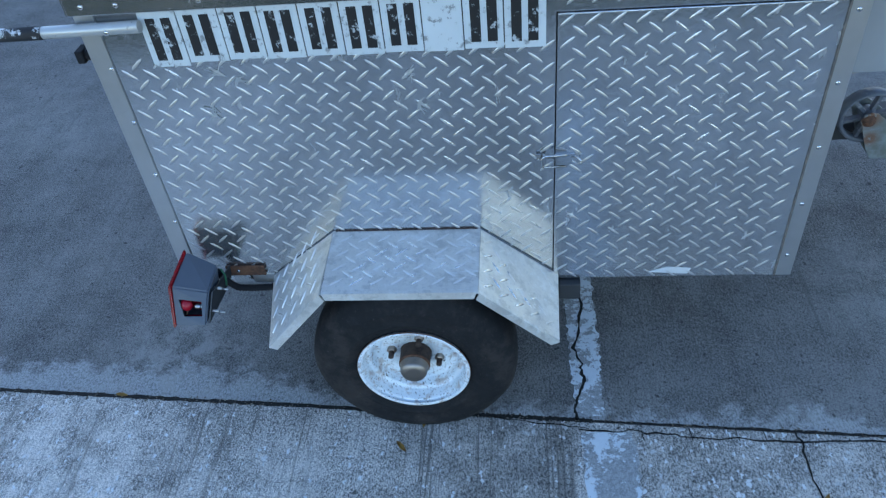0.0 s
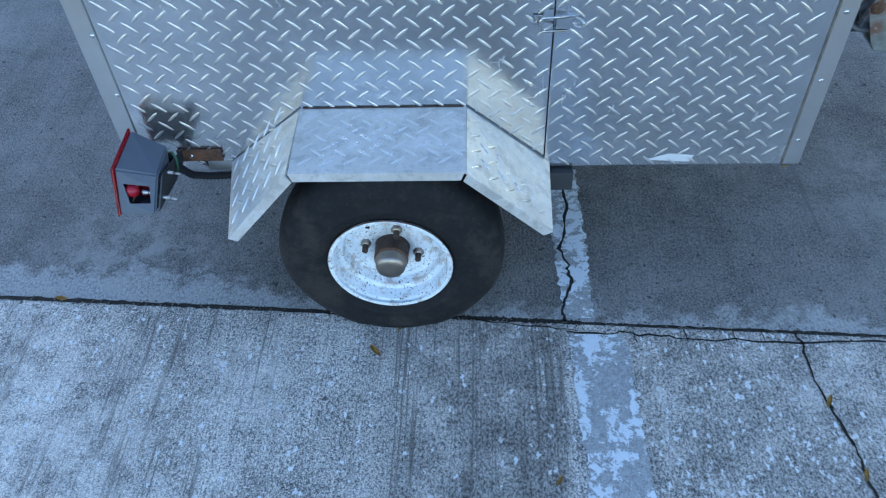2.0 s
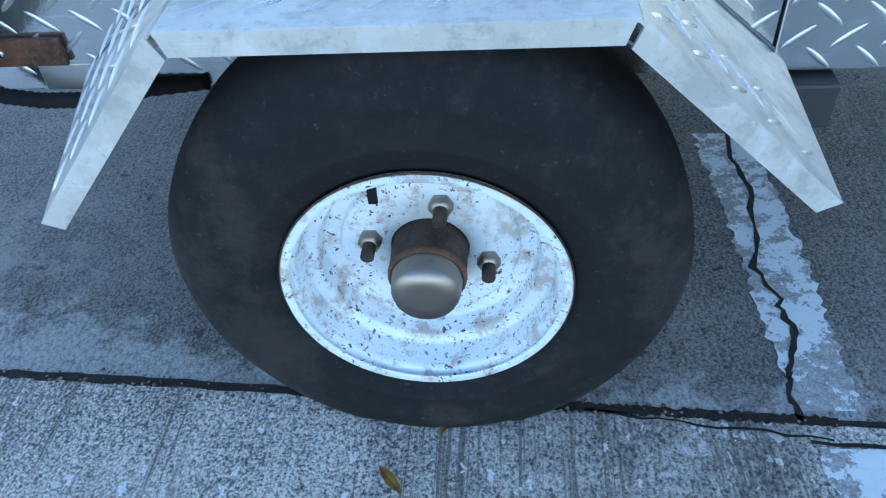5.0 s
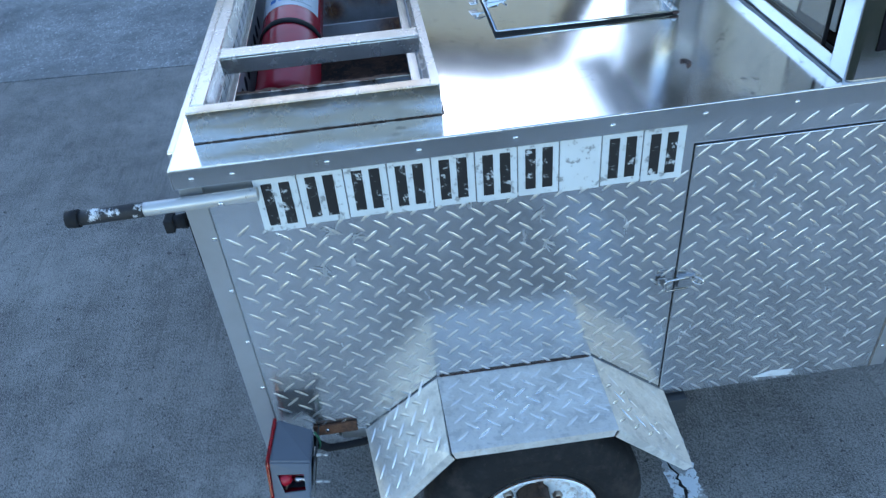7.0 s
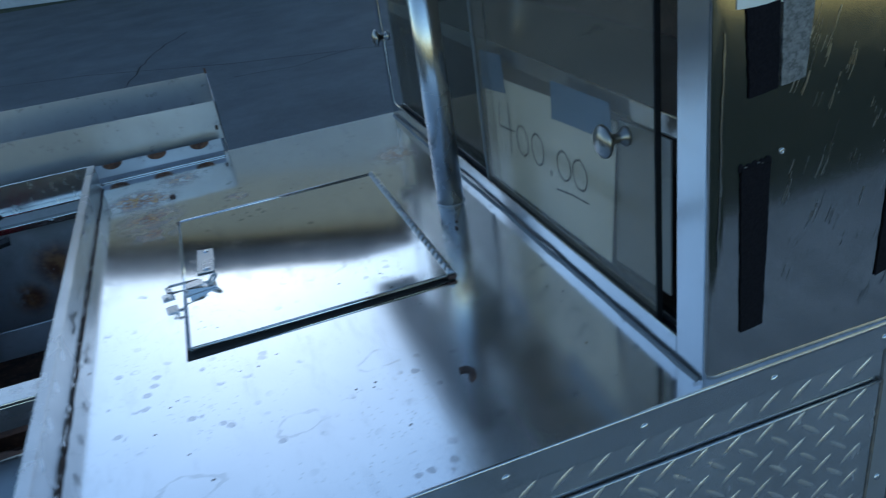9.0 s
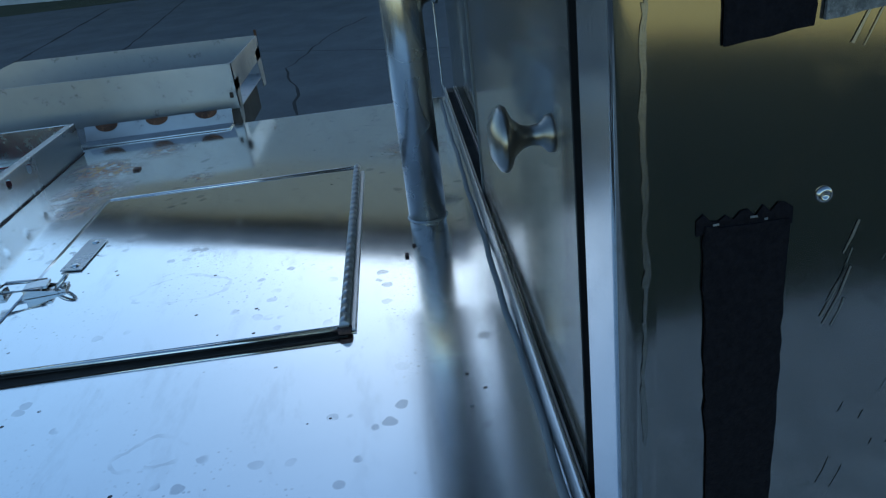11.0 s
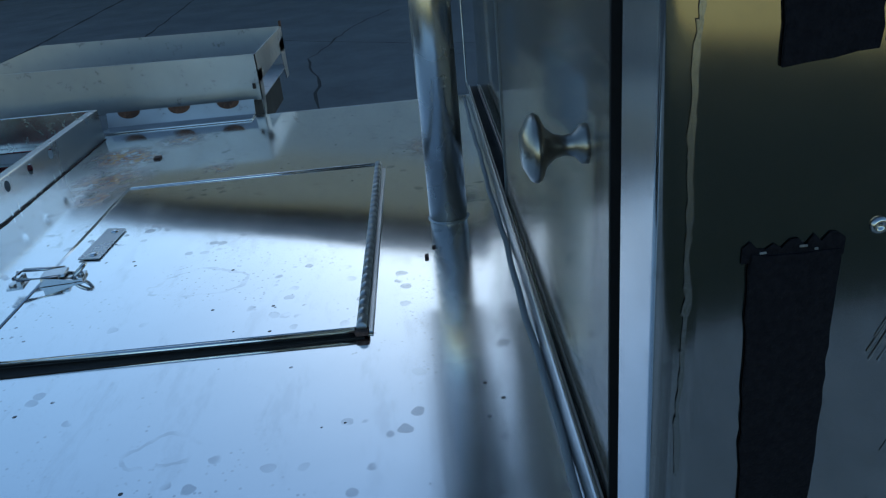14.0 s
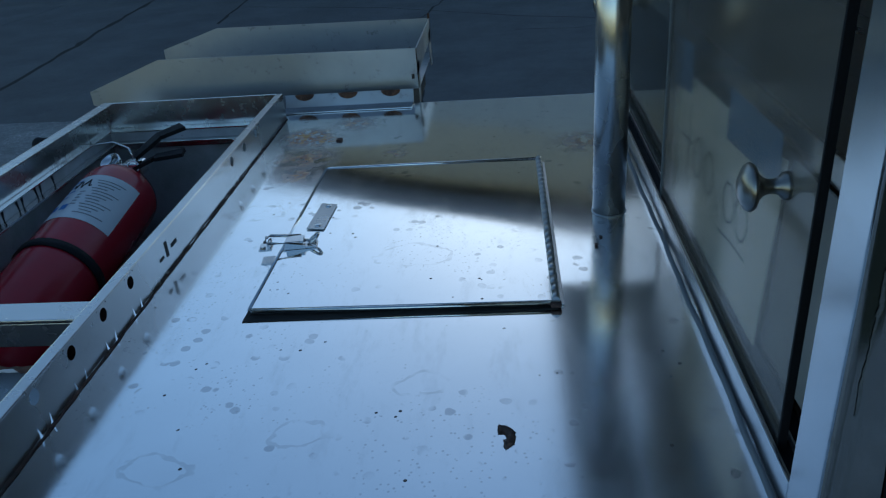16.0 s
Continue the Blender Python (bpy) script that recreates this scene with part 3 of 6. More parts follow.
def lathe(bm, profile, centre, axis, sides=48, closed=False):
    """Turns a profile of (radius, along) round an axis through centre."""
    turn = Vector(axis).to_track_quat("Z", "Y").to_matrix()
    rings = []
    for r, h in profile:
        if r < 1e-5:
            rings.append([bm.verts.new(Vector(centre) + turn @ Vector((0, 0, h)))])
        else:
            rings.append([bm.verts.new(Vector(centre) + turn @ Vector((r * math.cos(k * 2 * math.pi / sides), r * math.sin(k * 2 * math.pi / sides), h))) for k in range(sides)])
    pairs = list(zip(rings, rings[1:])) + ([(rings[-1], rings[0])] if closed else [])
    for lo, hi in pairs:
        for k in range(sides):
            j = (k + 1) % sides
            ring = [lo[k % len(lo)], lo[j % len(lo)], hi[j % len(hi)], hi[k % len(hi)]]
            ring = [v for i, v in enumerate(ring) if v not in ring[:i]]
            if len(ring) > 2:
                bm.faces.new(ring).smooth = True


def tube(bm, points, r, sides=10, smooth=True):
    """A bent round bar through some points."""
    points = [Vector(p) for p in points]
    rings = []
    for i, p in enumerate(points):
        way = (points[min(i + 1, len(points) - 1)] - points[max(i - 1, 0)]).normalized()
        turn = way.to_track_quat("Z", "Y").to_matrix()
        rings.append([bm.verts.new(p + turn @ Vector((r * math.cos(k * 2 * math.pi / sides), r * math.sin(k * 2 * math.pi / sides), 0))) for k in range(sides)])
    for lo, hi in zip(rings, rings[1:]):
        best = min(range(sides), key=lambda s: (lo[0].co - hi[s].co).length)
        for k in range(sides):
            bm.faces.new((lo[k], lo[(k + 1) % sides], hi[(k + 1 + best) % sides], hi[(k + best) % sides])).smooth = smooth
    bm.faces.new(rings[0][::-1])
    bm.faces.new(rings[-1])


def arc(centre, r, a0, a1, steps, u=(1, 0, 0), v=(0, 0, 1)):
    u, v, c = Vector(u), Vector(v), Vector(centre)
    return [c + u * r * math.cos(radians(a0 + (a1 - a0) * i / steps)) + v * r * math.sin(radians(a0 + (a1 - a0) * i / steps)) for i in range(steps + 1)]


def lugs(bm, origin, u, v, n, width, height, inside, pitch=0.0394, rise=0.0408, length=0.033, wide=0.0054, tall=0.0012, shift=(0.0, 0.0)):
    """Raised lens-shaped treads in a criss-cross grid on a plate."""
    o, u, v, n = Vector(origin), Vector(u).normalized(), Vector(v).normalized(), Vector(n).normalized()
    for lean in (0, 1):
        for i in range(-1, int(width / pitch) + 2):
            for j in range(-1, int(height / rise) + 2):
                a = (i + 0.5 * lean) * pitch + shift[0]
                b = (j + 0.5 * lean) * rise + shift[1]
                if not inside(a, b):
                    continue
                s = 1 if lean else -1
                way = (u * 0.77 + v * 0.64 * s).normalized()
                side = n.cross(way)
                c = o + u * a + v * b
                rows = []
                for p in (-0.5, -0.36, -0.12, 0.12, 0.36, 0.5):
                    w = wide / 2 * (1 - (2 * p) ** 2) ** 0.6 + 0.0003
                    h = tall * (1 - (2 * p) ** 2) ** 0.6
                    rows.append([bm.verts.new(c + way * p * length + side * q * w + n * (h * (1 - q * q) - 0.0001)) for q in (-1, -0.55, 0, 0.55, 1)])
                for lo, hi in zip(rows, rows[1:]):
                    for k in range(4):
                        bm.faces.new((lo[k], lo[k + 1], hi[k + 1], hi[k])).smooth = True


def holed(bm, origin, u, v, width, height, holes, r, sides=16):
    """A flat face with round holes in a row, each at (a, b) from the origin."""
    o, u, v = Vector(origin), Vector(u).normalized(), Vector(v).normalized()
    at = lambda a, b: bm.verts.new(o + u * a + v * b)
    cuts = [0.0]
    for a, _ in holes:
        cuts += [a - 1.5 * r, a + 1.5 * r]
    cuts.append(width)
    for k in range(0, len(cuts), 2):
        if cuts[k + 1] - cuts[k] > 1e-4:
            bm.faces.new((at(cuts[k], 0), at(cuts[k + 1], 0), at(cuts[k + 1], height), at(cuts[k], height)))
    for a, b in holes:
        inner, outer = [], []
        for k in range(sides):
            c, s = math.cos(2 * math.pi * (k + 0.5) / sides), math.sin(2 * math.pi * (k + 0.5) / sides)
            inner.append(at(a + r * c, b + r * s))
            m = max(abs(c), abs(s))
            outer.append(at(a + 1.5 * r * c / m, (height if s > 0 else 0.0) if abs(s) >= abs(c) else b + (s / m) * ((height - b) if s > 0 else b)))
        for k in range(sides):
            j = (k + 1) % sides
            bm.faces.new((outer[k], outer[j], inner[j], inner[k]))


def ribbon(bm, points, width, n, jitter=0.0):
    """A flat strip of even width along some points."""
    points, n = [Vector(p) for p in points], Vector(n)
    rows = []
    for i, p in enumerate(points):
        way = (points[min(i + 1, len(points) - 1)] - points[max(i - 1, 0)]).normalized()
        side = n.cross(way).normalized() * width / 2
        rows.append((bm.verts.new(p + side * (1 + random.uniform(-jitter, jitter))), bm.verts.new(p - side * (1 + random.uniform(-jitter, jitter)))))
    for (a, b), (c, d) in zip(rows, rows[1:]):
        bm.faces.new((a, b, d, c))


RIVET = bmesh.new()
lathe(RIVET, [(0.0045, 0.0), (0.0042, 0.001), (0.003, 0.0019), (0.0014, 0.0021), (0.0, 0.0016)], (0, 0, 0), (0, 0, 1), sides=12)
RIVET_MESH = bpy.data.meshes.new("rivet")
RIVET.to_mesh(RIVET_MESH)
RIVET.free()
RIVET_MESH.materials.append(M_CHROME)


def rivet(parent, place, out):
    ob = new("rivet", RIVET_MESH)
    ob.parent = parent
    ob.matrix_parent_inverse = Matrix.Translation(-parent.location)
    ob.matrix_basis = Matrix.Translation(place) @ Vector(out).to_track_quat("Z", "Y").to_matrix().to_4x4()
    return ob


def thing(name, label, category, group="", kind="", place=(0, 0, 0)):
    ob = new(name)
    ob.location = place
    ob.empty_display_size = 0.1
    return tagged(ob, label, category, group, kind)


# ---- ground ----
def turned(x, y):
    """Slab axes lie 3.3 degrees off the cart's."""
    a = radians(-3.3)
    return x * math.cos(a) - y * math.sin(a), x * math.sin(a) + y * math.cos(a)


bm = bmesh.new()
sheet(bm, [(-300, -300, -0.03), (300, -300, -0.03), (300, 300, -0.03), (-300, 300, -0.03)], (0, 0, 1), 0.2)
ground = tagged(part("ground", bm, M_LAWN), "patchy green and yellow lawn round the driveway", "ground", kind="structure")

bm = bmesh.new()
sheet(bm, [(-120, -120, -0.02), (120, -120, -0.02), (120, -3.2, -0.02), (6.8, -3.2, -0.02), (4.8, -4.75, -0.02), (2.7, -6.35, -0.02), (0.0, -7.0, -0.02), (-120, -7.0, -0.02)], (0, 0, 1), 0.08)
field = part("field", bm, M_HAY)
tagged(field, "dry yellow grass in the sun beyond the shade", "grass", kind="structure")
driveway = thing("driveway", "grey weathered concrete driveway in jointed slabs", "driveway", kind="structure")


def slab(x0, x1, y0, y1, material, label):
    bm = bmesh.new()
    box(bm, x0, x1, y0, y1, -0.12, 0.0, bevel=0.0015)
    for v in bm.verts:
        v.co.x, v.co.y = turned(v.co.x, v.co.y)
    return part("slab", bm, material, driveway, label)


J = -0.149          # the joint below the wheel
GAP = 0.003
worn, old = "worn pale slab with exposed aggregate", "darker old slab"
slab(-6.0, 3.2, -1.70, J - GAP, M_SLAB_NEAR, worn)
slab(-6.0, 3.2, J + GAP, J + 2.685, M_SLAB_FAR, old)
slab(-6.0, 3.2, J + 2.695, 4.2, M_SLAB_STONY, "grey slab with exposed stones")
slab(-6.0, 3.2, 4.202, 16.0, M_SLAB_YARD, old)
slab(3.21, 14.0, -1.70, 16.0, M_SLAB_FAR, old)
slab(-16.0, -6.01, -1.70, 16.0, M_SLAB_YARD, old)
bm = bmesh.new()
sheet(bm, [(-15, -0.75, -0.025), (13, -2.35, -0.025), (13, 15.5, -0.025), (-15, 15.5, -0.025)], (0, 0, 1), 0.05)
part("joint_filler", bm, M_CRACK, driveway, "dark dirt in the slab joints")


def crack(points, width, jag=0.012, steps=9, ragged=0.7):
    """A jagged open crack along some points."""
    line = []
    for (ax, ay), (bx, by) in zip(points, points[1:]):
        for i in range(steps):
            f = i / steps
            line.append((ax + (bx - ax) * f + random.uniform(-jag, jag), ay + (by - ay) * f + random.uniform(-jag, jag), 0.0012))
    line.append((*points[-1], 0.0012))
    bm = bmesh.new()
    ribbon(bm, line, width, (0, 0, 1), jitter=ragged)
    return part("crack", bm, M_CRACK, driveway, "open dirty crack")


crack([(0.37, 0.9), (0.375, 0.55), (0.361, 0.24), (0.368, 0.16), (0.343, 0.035), (0.356, -0.014), (0.358, -0.062), (0.342, -0.109), (0.333, -0.131), (0.336, -0.171)], 0.0065, 0.0035, 5)
crack([(0.785, -0.197), (0.791, -0.215), (0.789, -0.272), (0.795, -0.34), (0.804, -0.376), (0.814, -0.422), (0.822, -0.471), (0.820, -0.507), (0.834, -0.60), (0.86, -0.75), (0.9, -1.0)], 0.0048, 0.003, 4)
crack([(0.34, -0.194), (0.447, -0.197), (0.556, -0.207), (0.785, -0.221), (1.0, -0.216), (1.3, -0.24)], 0.004, 0.004, 6)
crack([(0.14, -0.162), (0.24, -0.175), (0.36, -0.190)], 0.003, 0.003, 6)
crack([turned(x, J) for x in (-3.0, -1.5, 0.0, 0.38)], 0.0105, 0.0009, 110, 0.35)
crack([turned(x, J) for x in (0.38, 1.2, 3.1)], 0.0055, 0.0012, 70, 0.6)
bm = bmesh.new()
for k in range(420):
    x = random.uniform(-1.6, 1.5)
    px, py = turned(x, J + random.gauss(0, 0.006))
    r = random.uniform(0.0010, 0.0032)
    ring = [bm.verts.new((px + r * random.uniform(0.6, 1.4) * math.cos(a), py + r * random.uniform(0.6, 1.4) * math.sin(a), 0.0008)) for a in (0.0, 1.3, 2.5, 3.8, 5.0)]
    tip = bm.verts.new((px + r * 0.2, py, 0.001 + r * random.uniform(0.4, 0.9)))
    for a, b in zip(ring, ring[1:] + ring[:1]):
        bm.faces.new((a, b, tip))
tagged(part("joint_debris", bm, M_DEBRIS, driveway, "bits of leaf and grit in the joint"), kind="stuff")
for x in (0.47, 0.57, 0.665, 0.72):
    crack([(x, -0.190), (x + 0.004, -0.220)], 0.0016, 0.001, 3)
crack([(-0.22, 4.3), (-0.27, 4.8), (-0.40, 5.8), (-0.57, 6.8), (-0.40, 7.8), (-0.28, 8.5), (0.1, 9.5)], 0.018, 0.025, 5)
crack([(0.4, 6.4), (0.9, 6.3), (1.6, 6.6)], 0.012, 0.03, 5)
crack([(-3.32, 2.6), (-3.74, 6.1), (-4.0, 8.0), (-4.25, 10.2), (-4.85, 15.2)], 0.055, 0.008, 12)
crack([(-2.66, 7.6), (-2.80, 9.2), (-3.05, 11.8), (-3.4, 15.2)], 0.03, 0.008, 12)
crack([(-2.7, 8.6), (-0.94, 7.92), (0.43, 7.02), (2.4, 6.1)], 0.014, 0.006, 12)


def stripe(points, w0, w1, label):
    """A worn painted stripe with ragged sides."""
    bm = bmesh.new()
    rows = []
    steps = 60
    for i in range(steps + 1):
        f = i / steps * (len(points) - 1)
        k = min(int(f), len(points) - 2)
        x = points[k][0] + (points[k + 1][0] - points[k][0]) * (f - k)
        y = points[k][1] + (points[k + 1][1] - points[k][1]) * (f - k)
        w = w0 + (w1 - w0) * i / steps
        rows.append((bm.verts.new((x - w / 2 + random.uniform(-0.006, 0.004), y, 0.0006)), bm.verts.new((x + w / 2 + random.uniform(-0.004, 0.006), y, 0.0006))))
    for (a, b), (c, d) in zip(rows, rows[1:]):
        bm.faces.new((a, b, d, c))
    return part("painted_stripe", bm, M_WHITE_PAINT, driveway, label)


stripe([(0.3985, -0.199), (0.404, -0.50), (0.408, -0.9), (0.41, -1.15)], 0.107, 0.108, "flaking white painted stripe")
stripe([(0.360, 0.30), (0.366, 0.035), (0.3655, -0.158)], 0.076, 0.060, "flaking white painted stripe")

# dry leaves
def leaf(x, y, turn, size, label):
    bm = bmesh.new()
    shape = [(-1.0, 0.0, 0.0), (-0.5, 0.22, 0.10), (0.1, 0.28, 0.12), (0.6, 0.18, 0.08), (1.0, 0.0, 0.16), (0.6, -0.18, 0.05), (0.1, -0.28, 0.02), (-0.5, -0.22, 0.03)]
    mid = [bm.verts.new((p * size, 0, 0.04 * size)) for p in (-0.5, 0.1, 0.6)]
    rim = [bm.verts.new((p * size, q * size, h * size + 0.001)) for p, q, h in shape]
    order = [(0, 1, 8), (1, 2, 9, 8), (2, 3, 10, 9), (3, 4, 10), (4, 5, 10), (5, 6, 9, 10), (6, 7, 8, 9), (7, 0, 8)]
    every = rim + mid
    for f in order:
        bm.faces.new([every[i] for i in f])
    bmesh.ops.solidify(bm, geom=list(bm.faces), thickness=0.0008)
    ob = tagged(part("leaf", bm, M_LEAF), label, "leaf", "fallen leaves")
    ob.matrix_basis = pose(x, y, 0.003, 0, 0, turn)
    return ob


leaf(-0.042, -0.241, -50, 0.019, "small dry yellow-brown leaf on the concrete")
leaf(0.004, -0.178, 80, 0.016, "small dry brown leaf under the tyre")
leaf(-0.729, -0.105, -10, 0.018, "small dry leaf lying in the slab joint")
leaf(0.802, -0.354, 60, 0.017, "dry brown leaf caught in the crack")
leaf(0.819, -0.499, 70, 0.015, "dry brown leaf caught in the crack")
leaf(0.300, -0.514, 60, 0.012, "small dry yellow leaf on the dark worn concrete")
leaf(0.90, 0.30, 10, 0.010, "small yellow leaf on the dark concrete")

# ---- neighbouring house, which shades the yard ----
HOUSE_CORNER, HOUSE_LONG, HOUSE_DEEP = (3.62, 13.8), 26.0, 6.4
EAVE, RIDGE, STOREY = 7.6, 9.7, 5.9


def house_at(s, v, z):
    """A place on the house: s along the eaves from its corner, v inwards, z up."""
    return (HOUSE_CORNER[0] - 0.905 * s + 0.425 * v, HOUSE_CORNER[1] + 0.425 * s + 0.905 * v, z)


def house_block(bm, s0, s1, v0, v1, z0, z1):
    low = [bm.verts.new(house_at(s, v, z0)) for s, v in ((s0, v0), (s1, v0), (s1, v1), (s0, v1))]
    top = [bm.verts.new(house_at(s, v, z1)) for s, v in ((s0, v0), (s1, v0), (s1, v1), (s0, v1))]
    bm.faces.new(low[::-1])
    bm.faces.new(top)
    for i in range(4):
        j = (i + 1) % 4
        bm.faces.new((low[i], low[j], top[j], top[i]))


house = thing("house", "tan stucco two-storey house with a dark hip roof", "house", place=house_at(13, 3.2, 0))
bm = bmesh.new()
house_block(bm, 0.5, HOUSE_LONG - 0.5, 0.5, HOUSE_DEEP - 0.5, STOREY, EAVE - 0.21)
part("wall", bm, M_STUCCO, house, "tan stucco upper storey")
bm = bmesh.new()
house_block(bm, 0.45, HOUSE_LONG - 0.45, 0.45, HOUSE_DEEP - 0.45, -0.1, STOREY)
part("lower_wall", bm, M_PLINTH, house, "grey block lower storey")
bm = bmesh.new()
house_block(bm, 0.0, HOUSE_LONG, 0.0, HOUSE_DEEP, EAVE - 0.2, EAVE - 0.001)
part("fascia", bm, M_SHINGLE, house)
bm = bmesh.new()
eaves = [bm.verts.new(house_at(s, v, EAVE)) for s, v in ((0, 0), (HOUSE_LONG, 0), (HOUSE_LONG, HOUSE_DEEP), (0, HOUSE_DEEP))]
ridge = [bm.verts.new(house_at(s, HOUSE_DEEP / 2, RIDGE)) for s in (2.6, HOUSE_LONG - 2.6)]
for ring in ((eaves[0], eaves[1], ridge[1], ridge[0]), (eaves[1], eaves[2], ridge[1]), (eaves[2], eaves[3], ridge[0], ridge[1]), (eaves[3], eaves[0], ridge[0]), eaves[::-1]):
    bm.faces.new(ring)
part("roof", bm, M_SHINGLE, house, "dark shingle hip roof")
for s in (3, 8, 13, 18, 23):
    bm = bmesh.new()
    house_block(bm, s - 0.9, s + 0.9, 0.40, 0.46, 3.0, 4.6)
    w = part("window", bm, M_DARK, house)
    for s0, s1, z0, z1 in ((s - 1.0, s - 0.9, 2.9, 4.7), (s + 0.9, s + 1.0, 2.9, 4.7), (s - 0.9, s + 0.9, 2.9, 3.0), (s - 0.9, s + 0.9, 4.6, 4.7)):
        bm = bmesh.new()
        house_block(bm, s0, s1, 0.38, 0.46, z0, z1)
        part("window_frame", bm, M_PAPER, w)

# ---- food cart ----
XL, XR = -0.513, 0.768
ZB, ZD = 0.272, 0.937       # underside of the sides, top of the deck
YB = 1.135                  # rear edge of the deck
cart = thing("food_cart", "aluminium tread-plate food cart trailer with a steel deck", "food cart", place=(0.13, 0.55, 0.0))

# side wall towards the viewer: tread plate, a header over the door, trims
bm = bmesh.new()
sheet(bm, [(-0.477, 0, ZB), (0.2868, 0, ZB), (0.2868, 0, 0.91), (-0.477, 0, 0.91)], (0, -1, 0), 0.008)
side = part("side_panel", bm, M_PLATE, cart, "scuffed silver tread plate")
bm = bmesh.new()


lugs(bm, (-0.464, 0, ZB), (1, 0, 0), (0, 0, 1), (0, -1, 0), 0.75, 0.62, lambda a, b: 0.0 < a < 0.742 and 0.006 < b < 0.535, shift=(0.008, 0.024))
tagged(part("treads", bm, M_LUG, side), kind="stuff")
bm = bmesh.new()
sheet(bm, [(0.2870, 0, 0.8645), (0.737, 0, 0.8645), (0.737, 0, 0.91), (0.2870, 0, 0.91)], (0, -1, 0), 0.008)
header = part("header_panel", bm, M_PLATE, cart, "silver tread plate over the door")
bm = bmesh.new()
lugs(bm, (0.2855, 0, 0.868), (1, 0, 0), (0, 0, 1), (0, -1, 0), 0.45, 0.04, lambda a, b: 0.01 < a < 0.44 and 0.004 < b < 0.034, shift=(0.01, -0.002))
tagged(part("treads", bm, M_LUG, header), kind="stuff")

bm = bmesh.new()
box(bm, 0.2890, 0.7333, -0.0035, 0.006, ZB + 0.001, 0.8625, bevel=0.0012)
door = part("door", bm, M_PLATE, cart, "closed silver tread-plate door")
bm = bmesh.new()
lugs(bm, (0.2895, -0.0035, ZB), (1, 0, 0), (0, 0, 1), (0, -1, 0), 0.44, 0.59, lambda a, b: 0.008 < a < 0.434 and 0.010 < b < 0.580, pitch=0.040, rise=0.039, shift=(0.0355, 0.013))
tagged(part("treads", bm, M_LUG, door), kind="stuff")
bm = bmesh.new()
rod(bm, (0.2905, -0.0036, 0.8618), (0.7325, -0.0036, 0.8618), 0.0016, sides=8)
part("door_edge", bm, M_CHROME, door, "bright folded top edge")
box_part("door_seal", (0.7335, 0.7373, -0.0045, 0.006, ZB, 0.864), M_SEAL, door, 0.0005)
bm = bmesh.new()
sheet(bm, [(0.478, -0.0042, 0.287), (0.562, -0.0042, 0.281), (0.568, -0.0042, 0.297), (0.520, -0.0042, 0.301)], (0, -1, 0), 0.0005)
part("tape_patch", bm, M_LABEL, door, "torn white tape")

bm = bmesh.new()
box(bm, XL, -0.4775, -0.003, 0.010, ZB, 0.905, bevel=0.0015)
trim = part("corner_trim", bm, M_ALU, cart, "flat grey aluminium edge strip")
for z in (0.33, 0.45, 0.57, 0.69, 0.80, 0.87):
    rivet(trim, (-0.483, -0.003, z), (0, -1, 0))
bm = bmesh.new()
box(bm, 0.7375, XR, -0.003, 0.010, ZB, 0.905, bevel=0.0015)
trim = part("corner_trim", bm, M_ALU, cart, "flat grey aluminium edge strip")
for z in (0.328, 0.458, 0.587, 0.716, 0.845):
    rivet(trim, (0.750, -0.003, z), (0, -1, 0))

# other walls and floor
box_part("body_liner", (XL + 0.006, XR - 0.006, 0.0085, 0.014, ZB + 0.004, 0.905), M_DARK, cart, 0.0)
box_part("end_panel", (XL, XL + 0.006, 0.011, YB - 0.03, ZB, 0.905), M_STEEL_Z, cart, 0.001)
box_part("end_panel", (XR - 0.006, XR, 0.011, YB - 0.03, ZB, 0.905), M_STEEL_Z, cart, 0.001)
box_part("back_panel", (XL, XR, YB - 0.029, YB - 0.02, ZB, 0.905), M_PLATE, cart, 0.001)
box_part("floor_pan", (XL + 0.007, XR - 0.007, 0.015, YB - 0.03, ZB - 0.004, ZB + 0.003), M_DARK_STEEL, cart, 0.0)

# stickers with worn blocks of black
edges = [-0.404, -0.337, -0.266, -0.199, -0.131, -0.063, 0.004, 0.070, 0.137, 0.203, 0.272]
for i, (a, b) in enumerate(zip(edges, edges[1:])):
    drop = 0.008 if i == 0 else 0.002 * (i % 2)
    st = box_part("sticker", (a + 0.0012, b - 0.0012, -0.0022, -0.0002, 0.808 - drop, 0.903), M_STICKER, cart, 0.0004, "peeling white vinyl sticker")
    if i != 7:
        for k in (0, 1):
            x = a + 0.012 + k * 0.027
            box_part("bar", (x, x + 0.0165, -0.0030, -0.0021, 0.820 - drop, 0.893 - drop * 0.5), M_STICKER_INK, st, 0.0002, "worn black print")


